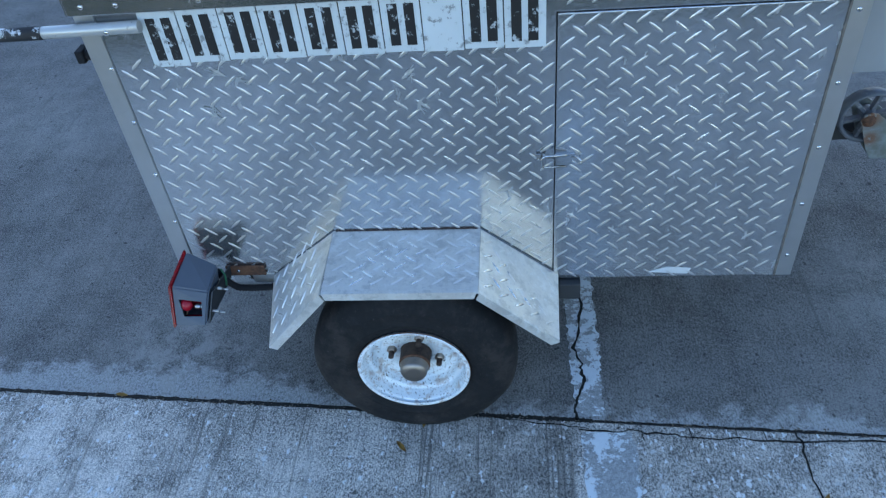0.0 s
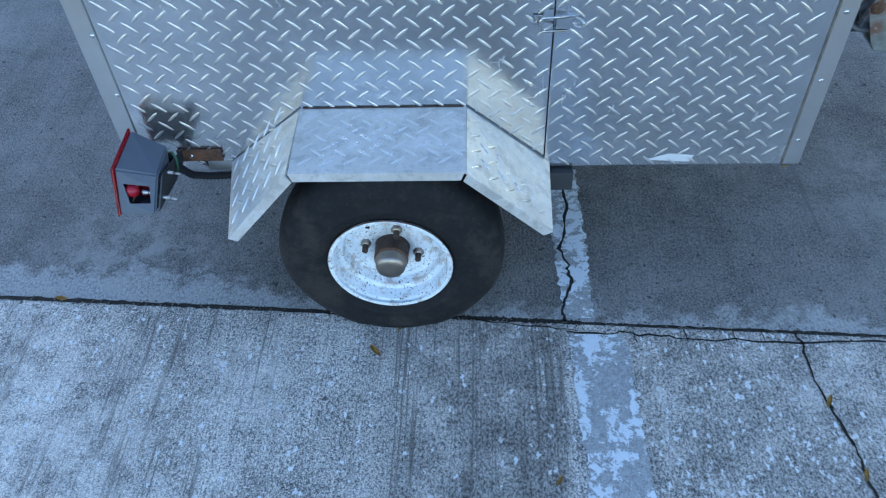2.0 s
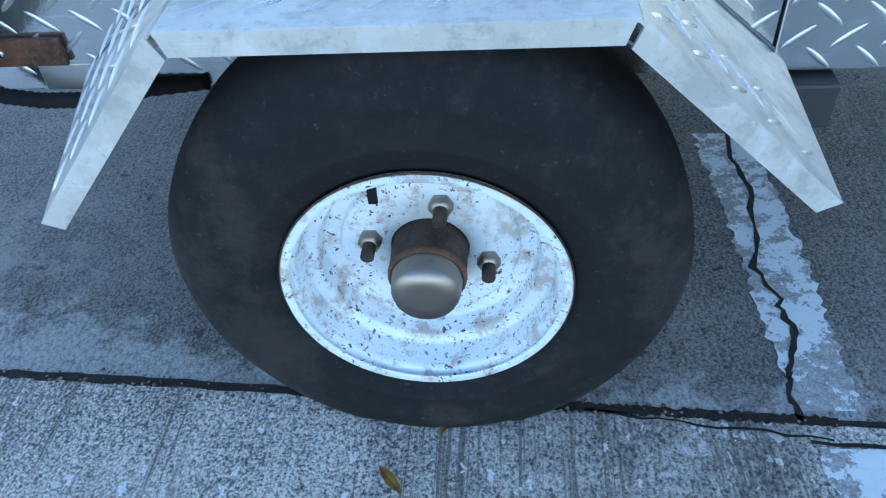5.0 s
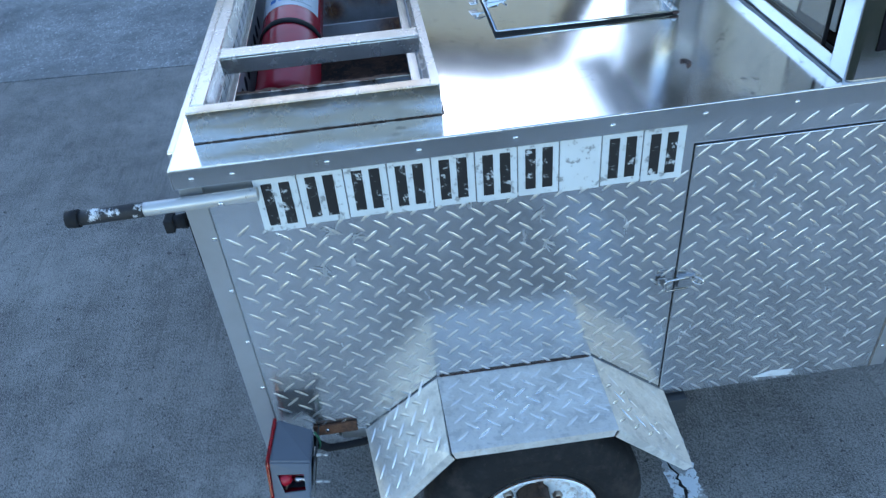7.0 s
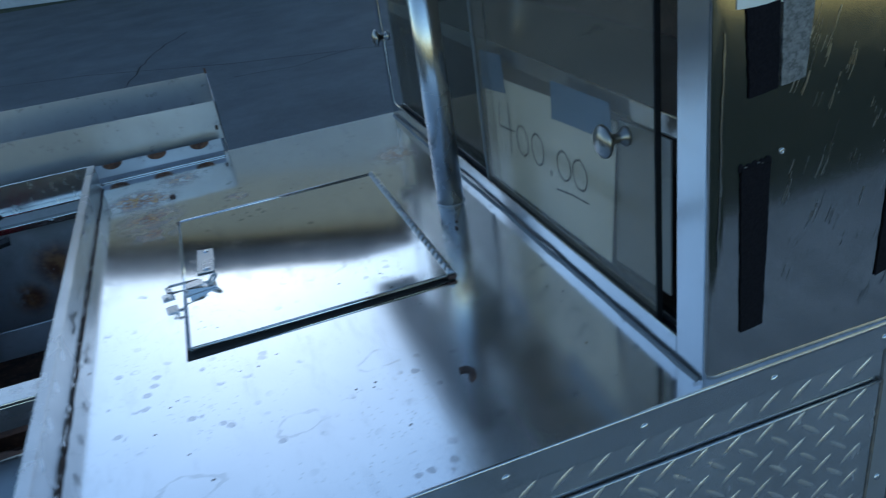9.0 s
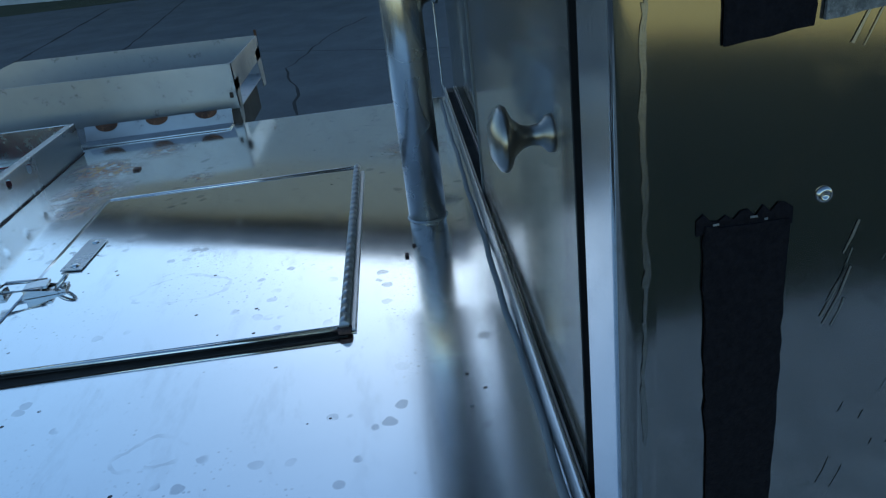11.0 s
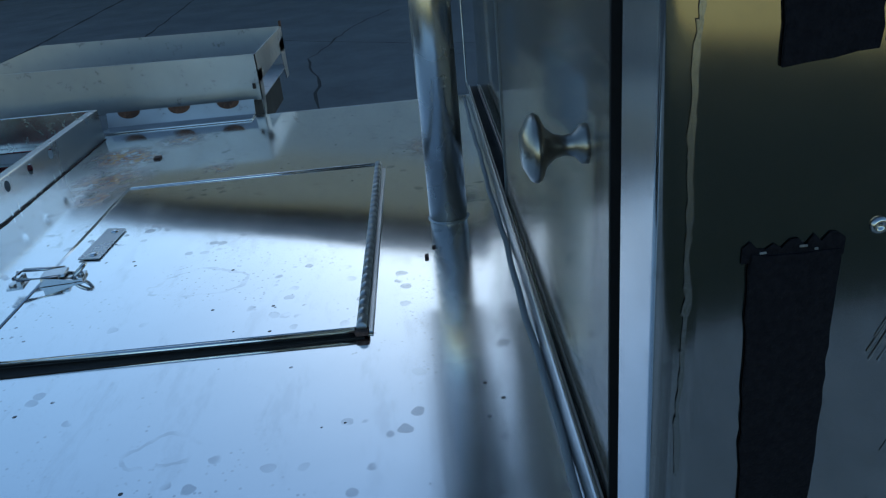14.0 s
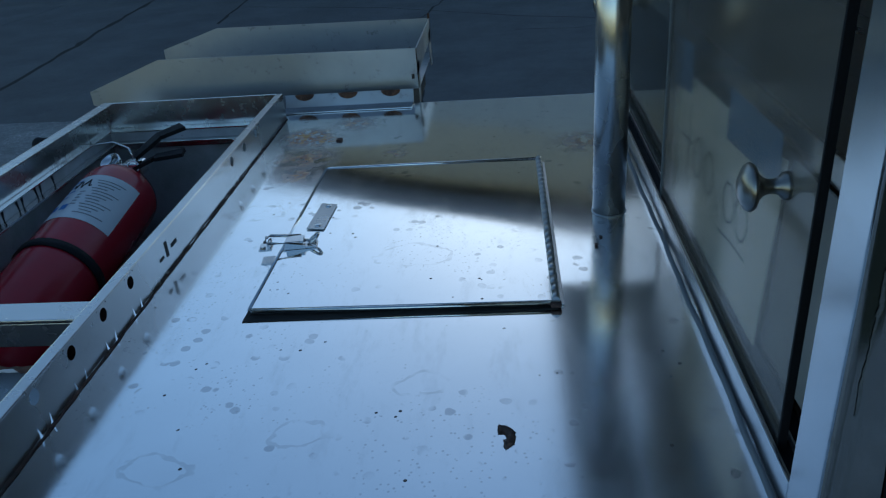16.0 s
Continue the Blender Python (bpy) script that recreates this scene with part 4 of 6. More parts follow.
# draw latch: a base plate, a bail and a keeper
def latch(parent, place, along, out, size=1.0):
    a, n = Vector(along).normalized(), Vector(out).normalized()
    s = n.cross(a)
    p = lambda u, v, w: Vector(place) + (a * u + s * v + n * w) * size
    bm = bmesh.new()
    for u0, u1, v0, v1, w0, w1 in ((0.004, 0.040, -0.009, 0.009, 0.0, 0.002), (0.006, 0.026, -0.0075, 0.0075, 0.006, 0.0085), (-0.024, -0.010, -0.009, 0.009, 0.0, 0.002), (-0.014, -0.011, -0.008, 0.008, 0.002, 0.008)):
        corner = [p(u, v, w1) for u, v in ((u0, v0), (u1, v0), (u1, v1), (u0, v1))]
        sheet(bm, corner, n, (w1 - w0) * size)
    for v in (-0.0085, 0.0085):
        sheet(bm, [p(0.006, v, 0.0085), p(0.034, v, 0.002), p(0.034, v, 0.0), p(0.006, v, 0.0)], s, 0.0012 * size)
    base = part("latch", bm, M_LATCH, parent, "bright draw latch")
    bm = bmesh.new()
    tube(bm, [p(0.022, -0.010, 0.007), p(-0.012, -0.010, 0.010), p(-0.016, -0.006, 0.010), p(-0.016, 0.006, 0.010), p(-0.012, 0.010, 0.010), p(0.022, 0.010, 0.007)], 0.0019 * size, 8)
    part("bail", bm, M_LATCH, base)
    bm = bmesh.new()
    ring = [p(0.036 + 0.007 * math.cos(k * math.pi / 8), 0.006 * math.sin(k * math.pi / 8), 0.006 + 0.006 * math.cos(k * math.pi / 8)) for k in range(17)]
    tube(bm, ring, 0.0018 * size, 6)
    part("pull_ring", bm, M_LATCH, base)
    bm = bmesh.new()
    rod(bm, p(-0.020, -0.003, 0.002), p(-0.020, -0.003, 0.0042), 0.0032 * size, sides=10)
    part("screw", bm, M_STEEL, base)
    bm = bmesh.new()
    rod(bm, p(0.037, 0.0, 0.002), p(0.037, 0.0, 0.004), 0.0028 * size, sides=10)
    part("screw", bm, M_STEEL, base)
    return base


latch(cart, (0.283, -0.004, 0.582), (1, 0, 0), (0, -1, 0), 1.2)

# scratched pry marks on the side
for x, z, s in ((-0.326, 0.705, 1.0), (0.056, 0.700, 0.8), (-0.30, 0.78, 0.9), (0.04, 0.765, 0.7), (-0.262, 0.765, 0.8), (0.20, 0.50, 0.6), (0.47, 0.62, 0.7)):
    bm = bmesh.new()
    for k in range(7):
        a = random.uniform(0, 3.1)
        u, v = math.cos(a) * 0.013 * s, math.sin(a) * 0.013 * s
        ox, oz = x + random.uniform(-0.008, 0.008), z + random.uniform(-0.01, 0.01)
        ribbon(bm, [(ox - u, -0.0006, oz - v), (ox, -0.0018, oz + 0.003), (ox + u, -0.0006, oz + v)], 0.0022 * s, (0, -1, 0), 0.6)
    tagged(part("scrape", bm, M_SCUFF, side, "bright scrape in the plate"), kind="stuff")

# ---- deck ----
HX0, HX1, HY0, HY1 = -0.465, -0.120, 0.085, 1.045     # grill well
bm = bmesh.new()
x0, x1, y0, y1 = XL - 0.0005, 0.842, -0.0125, YB


def rim_y(x):
    """The deck's near rim runs slightly out of square with the side."""
    return -0.0125 + 0.0122 * (x - x0) / (x1 - x0)


for a, b, c, d in ((x0, HX0, y0, y1), (HX1, x1, y0, y1), (HX0, HX1, y0, HY0), (HX0, HX1, HY1, y1)):
    ca, cb = (rim_y(a), rim_y(b)) if c == y0 else (c, c)
    sheet(bm, [(a, ca, ZD), (b, cb, ZD), (b, d, ZD), (a, d, ZD)], (0, 0, 1), 0.002)
bmesh.ops.remove_doubles(bm, verts=bm.verts, dist=0.00005)
deck = part("deck", bm, M_DECK, cart, "brushed steel deck with rust and water stains")
bm = bmesh.new()
box(bm, x0, x1, -0.0155, -0.0125, 0.905, ZD + 0.0005, bevel=0.0012)
for v in bm.verts:
    v.co.y += rim_y(v.co.x) - y0
lip = part("deck_lip", bm, M_STEEL, cart, "folded steel lip with rivets")
for x in (-0.485, -0.425, -0.285, -0.147, 0.0, 0.150, 0.295, 0.44, 0.59, 0.73, 0.80):
    rivet(lip, (x, rim_y(x) - 0.003, 0.920), (0, -1, 0))
box_part("deck_lip", (x0 - 0.003, x0, -0.0155, YB, 0.905, ZD + 0.0005), M_STEEL, cart, 0.001)
box_part("deck_lip", (x0, x1, YB, YB + 0.003, 0.905, ZD), M_STEEL, cart, 0.001)

bm = bmesh.new()
rod(bm, (x0, -0.0140, ZD - 0.0004), (x1, rim_y(x1) - 0.0015, ZD - 0.0004), 0.0021, sides=10)
part("rolled_edge", bm, M_CHROME, lip, "bright rolled edge")
# scar in the deck
bm = bmesh.new()
prof = []
for k in range(9):
    a = radians(-70 + k * 22)
    prof.append((0.311 + 0.009 * math.cos(a), 0.134 + 0.010 * math.sin(a), ZD + 0.0012))
tube(bm, prof, 0.0036, 7)
for v in bm.verts:
    v.co += Vector((random.uniform(-0.0012, 0.0012), random.uniform(-0.0012, 0.0012), random.uniform(-0.0006, 0.0006)))
part("weld_scar", bm, M_GUM, deck, "burnt weld scar")
box_part("crumb", (0.018, 0.028, 0.918, 0.932, ZD, ZD + 0.003), M_RUST, deck, 0.001, "flake of rust")
box_part("crumb", (0.434, 0.438, 0.50, 0.505, ZD, ZD + 0.002), M_GUM, deck, 0.0008)
box_part("crumb", (0.426, 0.430, 0.477, 0.483, ZD, ZD + 0.003), M_GUM, deck, 0.0008)

# ---- hatch lid ----
LX0, LX1, LY0, LY1 = 0.034, 0.366, 0.342, 0.766
bm = bmesh.new()
sheet(bm, [(LX0 - 0.007, LY0 - 0.016, ZD + 0.0010), (LX1 + 0.006, LY0 - 0.0065, ZD + 0.0010), (LX1 + 0.004, LY1 + 0.004, ZD + 0.0010), (LX0 - 0.004, LY1 + 0.004, ZD + 0.0010)], (0, 0, 1), 0.0008)
part("hatch_gap", bm, M_DARK, deck, "dark gap round the hatch")
bm = bmesh.new()
n = 14
grid = [[bm.verts.new((LX0 + (LX1 - LX0) * i / n, LY0 + (LY1 - LY0) * j / n,
                       ZD + 0.0080 + 0.0005 * math.sin(math.pi * i / n) * math.sin(math.pi * j / n))) for j in range(n + 1)] for i in range(n + 1)]
for i in range(n):
    for j in range(n):
        bm.faces.new((grid[i][j], grid[i + 1][j], grid[i + 1][j + 1], grid[i][j + 1])).smooth = True
rim = [grid[i][0] for i in range(n + 1)] + [grid[n][j] for j in range(1, n + 1)] + [grid[i][n] for i in range(n - 1, -1, -1)] + [grid[0][j] for j in range(n - 1, 0, -1)]
top_rim = rim
rim = [bm.verts.new(v.co) for v in top_rim]
edge = [bm.verts.new(v.co + Vector((0.0022 * ((v.co.x > LX1 - 1e-4) - (v.co.x < LX0 + 1e-4)), 0.0022 * ((v.co.y > LY1 - 1e-4) - (v.co.y < LY0 + 1e-4)), -0.0016))) for v in rim]
for k in range(len(rim)):
    j = (k + 1) % len(rim)
    bm.faces.new((rim[k], rim[j], edge[j], edge[k]))
rim = [bm.verts.new(v.co) for v in edge]
low = [bm.verts.new(v.co + Vector((0, 0, -0.0042))) for v in rim]
for k in range(len(rim)):
    j = (k + 1) % len(rim)
    bm.faces.new((rim[k], rim[j], low[j], low[k]))
lid = part("hatch_lid", bm, M_LID, cart, "closed brushed steel hatch lid")
bm = bmesh.new()
tube(bm, [(LX1, LY0 - 0.0012, ZD + 0.0058), (LX0, LY0 - 0.0012, ZD + 0.0066), (LX0 - 0.002, LY0 + 0.002, ZD + 0.0068), (LX0 - 0.002, LY1, ZD + 0.0068), (LX0 + 0.001, LY1 + 0.002, ZD + 0.0076), (0.15, LY1 + 0.0025, ZD + 0.0080), (LX1, LY1 + 0.002, ZD + 0.0082)], 0.0024, 8)
part("folded_edge", bm, M_CHROME, lid, "bright folded edge")
bm = bmesh.new()
rod(bm, (LX0 + 0.002, LY0 - 0.0026, ZD + 0.0062), (LX1 - 0.002, LY0 - 0.0026, ZD + 0.0056), 0.0024, sides=10)
rod(bm, (LX0 - 0.0016, LY0 - 0.001, ZD + 0.0066), (LX0 - 0.0016, LY1, ZD + 0.0068), 0.0026, sides=10)
part("folded_edge", bm, M_CHROME, lid, "bright folded edge")
box_part("corner_dirt", (LX0 - 0.006, LX0 + 0.004, LY1 - 0.002, LY1 + 0.006, ZD + 0.002, ZD + 0.0080), M_GUM, lid, 0.002, "dark dirty corner")
box_part("corner_dirt", (LX1 - 0.002, LX1 + 0.010, LY0 - 0.008, LY0 + 0.002, ZD + 0.002, ZD + 0.0070), M_GUM, lid, 0.002, "dark dirty corner")
bm = bmesh.new()
for k in range(26):
    y = LY0 - 0.002 + k * 0.0165
    rod(bm, (LX1 + 0.004, y, ZD + 0.0085), (LX1 + 0.004, y + 0.0158, ZD + 0.0085), 0.0046, sides=12)
rod(bm, (LX1 + 0.004, LY0 - 0.003, ZD + 0.0085), (LX1 + 0.004, LY1 + 0.002, ZD + 0.0085), 0.0044, sides=12)
part("hinge", bm, M_STEEL_DULL, lid, "piano hinge")
box_part("hinge_leaf", (LX1 + 0.004, LX1 + 0.013, LY0, LY1, ZD + 0.0005, ZD + 0.003), M_STEEL_DULL, lid, 0.0005)
bm = bmesh.new()
sheet(bm, [(0.052, 0.540, ZD + 0.0104), (0.076, 0.537, ZD + 0.0104), (0.079, 0.617, ZD + 0.0104), (0.056, 0.623, ZD + 0.0104)], (0, 0, 1), 0.0012)
keeper = part("keeper_plate", bm, M_STEEL_DULL, lid)
rivet(keeper, (0.066, 0.548, ZD + 0.0104), (0, 0, 1))
rivet(keeper, (0.068, 0.610, ZD + 0.0104), (0, 0, 1))
latch(cart, (0.030, 0.492, ZD + 0.0086), (1, 0.12, 0), (0, 0, 1), 1.15)

# ---- grill frame on the deck ----
RX0, RX1, RY0, RY1, RZ = -0.487, -0.102, 0.060, 1.072, 0.989
bm = bmesh.new()
holes = [(y - RY0, 0.038) for y in (0.152, 0.220, 0.289, 0.357, 0.737, 0.805, 0.873)]
holed(bm, (RX1, RY0, ZD), (0, 1, 0), (0, 0, 1), RY1 - RY0, RZ - ZD - 0.002, holes, 0.0075)
frame_right = part("grill_rail", bm, M_RAIL_CLEAN, cart, "steel rail with round holes")
bm = bmesh.new()
box(bm, RX1 - 0.013, RX1 + 0.001, RY0, RY1, RZ - 0.003, RZ, bevel=0.0012)
part("rail_top", bm, M_RAIL_CLEAN, frame_right)
# contact shade and dirt at the rail's foot, put in as a dark ribbon
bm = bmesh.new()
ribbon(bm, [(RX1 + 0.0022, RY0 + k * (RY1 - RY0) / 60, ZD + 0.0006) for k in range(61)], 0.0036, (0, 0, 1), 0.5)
part("dirt_line", bm, M_GUM, frame_right, "dark contact shade and dirt along the rail's foot")
box_part("scribble", (RX1 + 0.0002, RX1 + 0.0006, 0.455, 0.462, 0.955, 0.975), M_INK, frame_right, 0.0, "black marker scrawl")
box_part("scribble", (RX1 + 0.0002, RX1 + 0.0006, 0.472, 0.490, 0.960, 0.965), M_INK, frame_right, 0.0, "black marker scrawl")
box_part("scribble", (RX1 + 0.0002, RX1 + 0.0006, 0.435, 0.447, 0.958, 0.962), M_INK, frame_right, 0.0, "black marker scrawl")
bm = bmesh.new()
box(bm, RX0, RX1 - 0.0005, RY0, RY0 + 0.003, ZD, RZ, bevel=0.001)
box(bm, RX0, RX1 - 0.0005, RY0 + 0.0035, RY0 + 0.026, RZ - 0.0035, RZ - 0.0005, bevel=0.001)
front_rail = part("grill_rail", bm, M_RAIL_BURNT, cart, "heat-stained steel rail")
# the same ribbon of contact shade and dirt before the front rail
bm = bmesh.new()
ribbon(bm, [(RX0 + k * (RX1 - RX0) / 40, RY0 - 0.0016, ZD + 0.0006) for k in range(41)], 0.0034, (0, 0, 1), 0.5)
part("dirt_line", bm, M_GUM, front_rail, "dark contact shade and dirt along the rail's foot")
bm = bmesh.new()
box(bm, RX0, RX0 + 0.003, RY0 + 0.004, RY1, ZD, RZ, bevel=0.001)
box(bm, RX0 + 0.0035, RX0 + 0.024, RY0 + 0.027, RY1 - 0.004, RZ - 0.003, RZ, bevel=0.001)
part("grill_rail", bm, M_RAIL, cart)
bm = bmesh.new()
box(bm, RX0 + 0.004, RX1 - 0.001, RY1 - 0.003, RY1, ZD, RZ, bevel=0.001)
part("grill_rail", bm, M_RAIL, cart)
bm = bmesh.new()
box(bm, RX0 + 0.026, RX1 - 0.014, 0.262, 0.298, RZ - 0.0055, RZ - 0.002, bevel=0.001)
box(bm, RX0 + 0.026, RX1 - 0.014, 0.262, 0.265, RZ - 0.034, RZ - 0.006, bevel=0.001)
part("crossbar", bm, M_RAIL, cart, "steel crossbar over the grill well")

# the frame is out of square: it narrows towards the rear
for ob in [o for o in cart.children_recursive if o.name.split(".")[0] in ("grill_rail", "rail_top", "dirt_line", "scribble", "crossbar")]:
    for v in ob.data.vertices:
        v.co.x -= 0.009 * (v.co.y - RY0) * (2 * (v.co.x - RX0) / (RX1 - RX0) - 1)

# ---- grill well ----
WZ = 0.66
bm = bmesh.new()
holed(bm, (HX0, HY0, WZ), (0, 1, 0), (0, 0, 1), HY1 - HY0, ZD - WZ - 0.002, [(y - HY0, 0.18) for y in (0.19, 0.245, 0.30, 0.36, 0.415, 0.47, 0.525, 0.58, 0.635, 0.69, 0.745, 0.80)], 0.0155)
well = part("grill_well", bm, M_PIT, cart, "stained steel grill well wall with vent holes")
# dark sheet behind the vent holes stands in for the shade in them
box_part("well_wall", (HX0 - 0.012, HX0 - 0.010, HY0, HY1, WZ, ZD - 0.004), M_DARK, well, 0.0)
box_part("well_wall", (HX1, HX1 + 0.002, HY0, HY1, WZ, ZD - 0.0025), M_PIT, well, 0.0)
box_part("well_wall", (HX0, HX1, HY1, HY1 + 0.002, WZ, ZD - 0.0025), M_PIT, well, 0.0)
box_part("well_wall", (HX0, HX1, HY0 - 0.002, HY0, WZ, ZD - 0.0025), M_PIT, well, 0.0)
box_part("well_floor", (HX0, HX1, HY0, HY1, WZ - 0.004, WZ), M_PIT_FLOOR, well, 0.0, "rusty burnt floor")
# ledges inside the frame
box_part("ledge", (HX0 + 0.001, HX0 + 0.018, HY0, HY1, ZD - 0.022, ZD - 0.018), M_STEEL, well, 0.001)
box_part("ledge", (HX1 - 0.018, HX1 - 0.001, HY0, HY1, ZD - 0.022, ZD - 0.018), M_STEEL, well, 0.001)
far_ledge = box_part("ledge", (HX0 + 0.02, HX1 - 0.02, HY1 - 0.018, HY1 - 0.001, ZD - 0.030, ZD - 0.018), M_STEEL, well, 0.001)
rivet(far_ledge, (-0.21, HY1 - 0.018, ZD - 0.024), (0, -1, 0))
# burner bars
bm = bmesh.new()
box(bm, HX0 + 0.004, HX1 - 0.012, 0.798, 0.802, 0.764, 0.816, bevel=0.0008)
box(bm, HX0 + 0.004, HX1 - 0.012, 0.8025, 0.828, 0.768, 0.771, bevel=0.0008)
part("burner_bar", bm, M_PIT, well, "grey channel across the well")
bm = bmesh.new()
sheet(bm, [(HX0 + 0.004, 0.235, 0.845), (HX1 - 0.012, 0.235, 0.845), (HX1 - 0.012, 0.300, 0.895), (HX0 + 0.004, 0.300, 0.895)], (0, -0.75, 0.65), 0.003)
sheet(bm, [(HX0 + 0.004, 0.301, 0.895), (HX1 - 0.012, 0.301, 0.895), (HX1 - 0.012, 0.311, 0.893), (HX0 + 0.004, 0.311, 0.893)], (0, 0, 1), 0.003)
plate = part("heat_plate", bm, M_HEAT, well, "tilted dull steel heat plate")
bm = bmesh.new()
ribbon(bm, [(HX0 + 0.006 + k * (HX1 - HX0 - 0.02) / 40, 0.3035 + 0.002 * math.sin(k), 0.8985) for k in range(41)], 0.010, (0, 0, 1), 0.9)
part("rust_edge", bm, M_RUST, plate, "rusty upper edge")
for k in range(5):
    bm = bmesh.new()
    x = -0.40 + 0.06 * k
    lathe(bm, [(0.0, 0.02), (0.03, 0.018), (0.034, 0.0)], (x + random.uniform(-0.01, 0.01), 0.45 + 0.08 * (k % 3), WZ), (random.uniform(-0.3, 0.3), 0.2, 1), sides=9)
    part("lava_rock", bm, M_RUST, well, "rusty lava rock")


# ---- left end: folded shelf, burner knobs, push handles ----
box_part("folded_shelf", (-0.531, -0.518, 0.055, 1.060, 0.800, 0.930), M_STEEL_Z, cart, 0.002, "bright folded end shelf")
box_part("shelf_seal", (-0.533, -0.521, 0.052, 0.075, 0.700, 0.799), M_BLACK, cart, 0.002, "black rubber stop")
for y in (0.06, 0.33, 0.70):
    bm = bmesh.new()
    rod(bm, (-0.536, y, 0.838 if y > 0.1 else 0.80), (-0.556, y, 0.838 if y > 0.1 else 0.80), 0.013, 0.011, 14)
    box(bm, -0.570, -0.555, y - 0.016, y + 0.016, 0.826 if y > 0.1 else 0.788, 0.850 if y > 0.1 else 0.812, bevel=0.003)
    part("burner_knob", bm, M_BLACK, cart, "black burner knob")

bm = bmesh.new()
rod(bm, (-0.395, -0.019, 0.884), (-0.672, -0.019, 0.880), 0.0104, sides=24)
handle = part("push_handle", bm, M_HANDLE, cart, "worn white tubular push handle")
bm = bmesh.new()
rod(bm, (-0.565, -0.019, 0.8815), (-0.662, -0.019, 0.8802), 0.0113, sides=24)
part("grip", bm, M_WORN_GRIP, handle, "worn black grip with peeled paint")
bm = bmesh.new()
rod(bm, (-0.661, -0.019, 0.8802), (-0.679, -0.019, 0.880), 0.0138, 0.0130, 24)
part("end_cap", bm, M_BLACK, handle)
rivet(handle, (-0.45, -0.0294, 0.880), (0, -1, 0))
bm = bmesh.new()
rod(bm, (-0.44, 1.085, 0.905), (-0.53, 1.085, 0.905), 0.013, sides=20)
handle = part("push_handle", bm, M_TUBE, cart, "push handle with a black grip")
bm = bmesh.new()
lathe(bm, [(0.0, 0.0), (0.013, 0.001), (0.0165, 0.006), (0.0165, 0.012), (0.0148, 0.02), (0.0152, 0.13), (0.017, 0.135), (0.017, 0.14), (0.0, 0.141)], (-0.655, 1.085, 0.905), (1, 0, 0), 20)
part("grip", bm, M_BLACK, handle)

# ---- fender ----
FX0, FX1, FY, FZ = -0.158, 0.143, -0.181, 0.414
GX0, GX1, GZ = -0.300, 0.296, 0.270
fender = None


def fender_plate(a, b, c, d, out, name):
    """One tread plate of the fender: inner edge a-b on the wall, outer edge d-c, with a folded lip."""
    bm = bmesh.new()
    sheet(bm, [a, b, c, d], out, 0.003)
    piece = part(name, bm, M_FENDER, cart if fender is None else fender, "bright dented tread-plate fender" if fender is None else "")
    bm = bmesh.new()
    o, u, v = Vector(d), (Vector(c) - Vector(d)), (Vector(a) - Vector(d))
    lu, lv = u.length, v.length
    un = u.normalized()
    vn = Vector(out).normalized().cross(un)
    slant = (Vector(a) - Vector(d)).dot(un)
    lugs(bm, o, un, vn, out, lu, lv, lambda p, q: 0.012 < q < (Vector(a) - Vector(d)).dot(vn) - 0.010 and 0.012 + slant * q / lv < p < lu + ((Vector(b) - Vector(c)).dot(un)) * q / lv - 0.012, shift=(0.004, 0.012), tall=0.0020, wide=0.0058)
    tagged(part("treads", bm, M_FENDER_LUG, piece), kind="stuff")
    return piece


top_in, out = ((FX0, -0.001, FZ), (FX1, -0.001, FZ)), ((FX0 + 0.006, FY, FZ), (FX1, FY, FZ))
fender = fender_plate(top_in[0], top_in[1], out[1], out[0], (0, 0, 1), "fender")
left = ((-0.312, -0.001, 0.292), (FX0 - 0.001, -0.001, FZ - 0.001), (FX0 + 0.002, FY, FZ - 0.001), (-0.288, FY + 0.002, 0.262))
right = ((FX1 + 0.001, -0.001, FZ - 0.001), (0.299, -0.001, 0.282), (0.294, FY + 0.004, 0.274), (FX1 + 0.001, FY, FZ - 0.001))
for corner, name in ((left, "fender_wing"), (right, "fender_wing")):
    e1, e2 = Vector(corner[1]) - Vector(corner[0]), Vector(corner[3]) - Vector(corner[0])
    nrm = e2.cross(e1).normalized()
    nrm = nrm if nrm.z > 0 else -nrm
    fender_plate(corner[0], corner[1], corner[2], corner[3], nrm, name)
# folded front lips
for a, b in (((FX0 + 0.006, FZ), (FX1 - 0.002, FZ)), ((-0.288, 0.262), (FX0 + 0.001, FZ - 0.003)), ((FX1 + 0.003, FZ - 0.003), (0.294, 0.274))):
    bm = bmesh.new()
    way = Vector((b[0] - a[0], 0, b[1] - a[1])).normalized()
    down = Vector((way.z, 0, -way.x))
    down = down if down.z < 0 else -down
    A, B = Vector((a[0], FY - 0.0005, a[1] - 0.0002)), Vector((b[0], FY - 0.0005, b[1] - 0.0002))
    sheet(bm, [A, B, B + down * 0.017 - way * 0.006, A + down * 0.017 + way * 0.006], (0, -1, 0), 0.003)
    part("fender_lip", bm, M_FENDER, fender)
# rusty gap along the wall
box_part("gap", (FX0 + 0.005, FX1 - 0.005, -0.0035, -0.0008, FZ + 0.0003, FZ + 0.0018), M_GUM, fender, 0.0005, "rusty sealant line")
bm = bmesh.new()
tube(bm, [(-0.310, -0.002, 0.294), (-0.235, -0.002, 0.352), (FX0, -0.002, FZ + 0.001)], 0.0014, 6)
part("sealant", bm, M_SEALANT, fender, "dirty sealant bead")
bm = bmesh.new()
tube(bm, [(FX1, -0.002, FZ + 0.001), (0.22, -0.002, 0.350), (0.297, -0.002, 0.286)], 0.0014, 6)
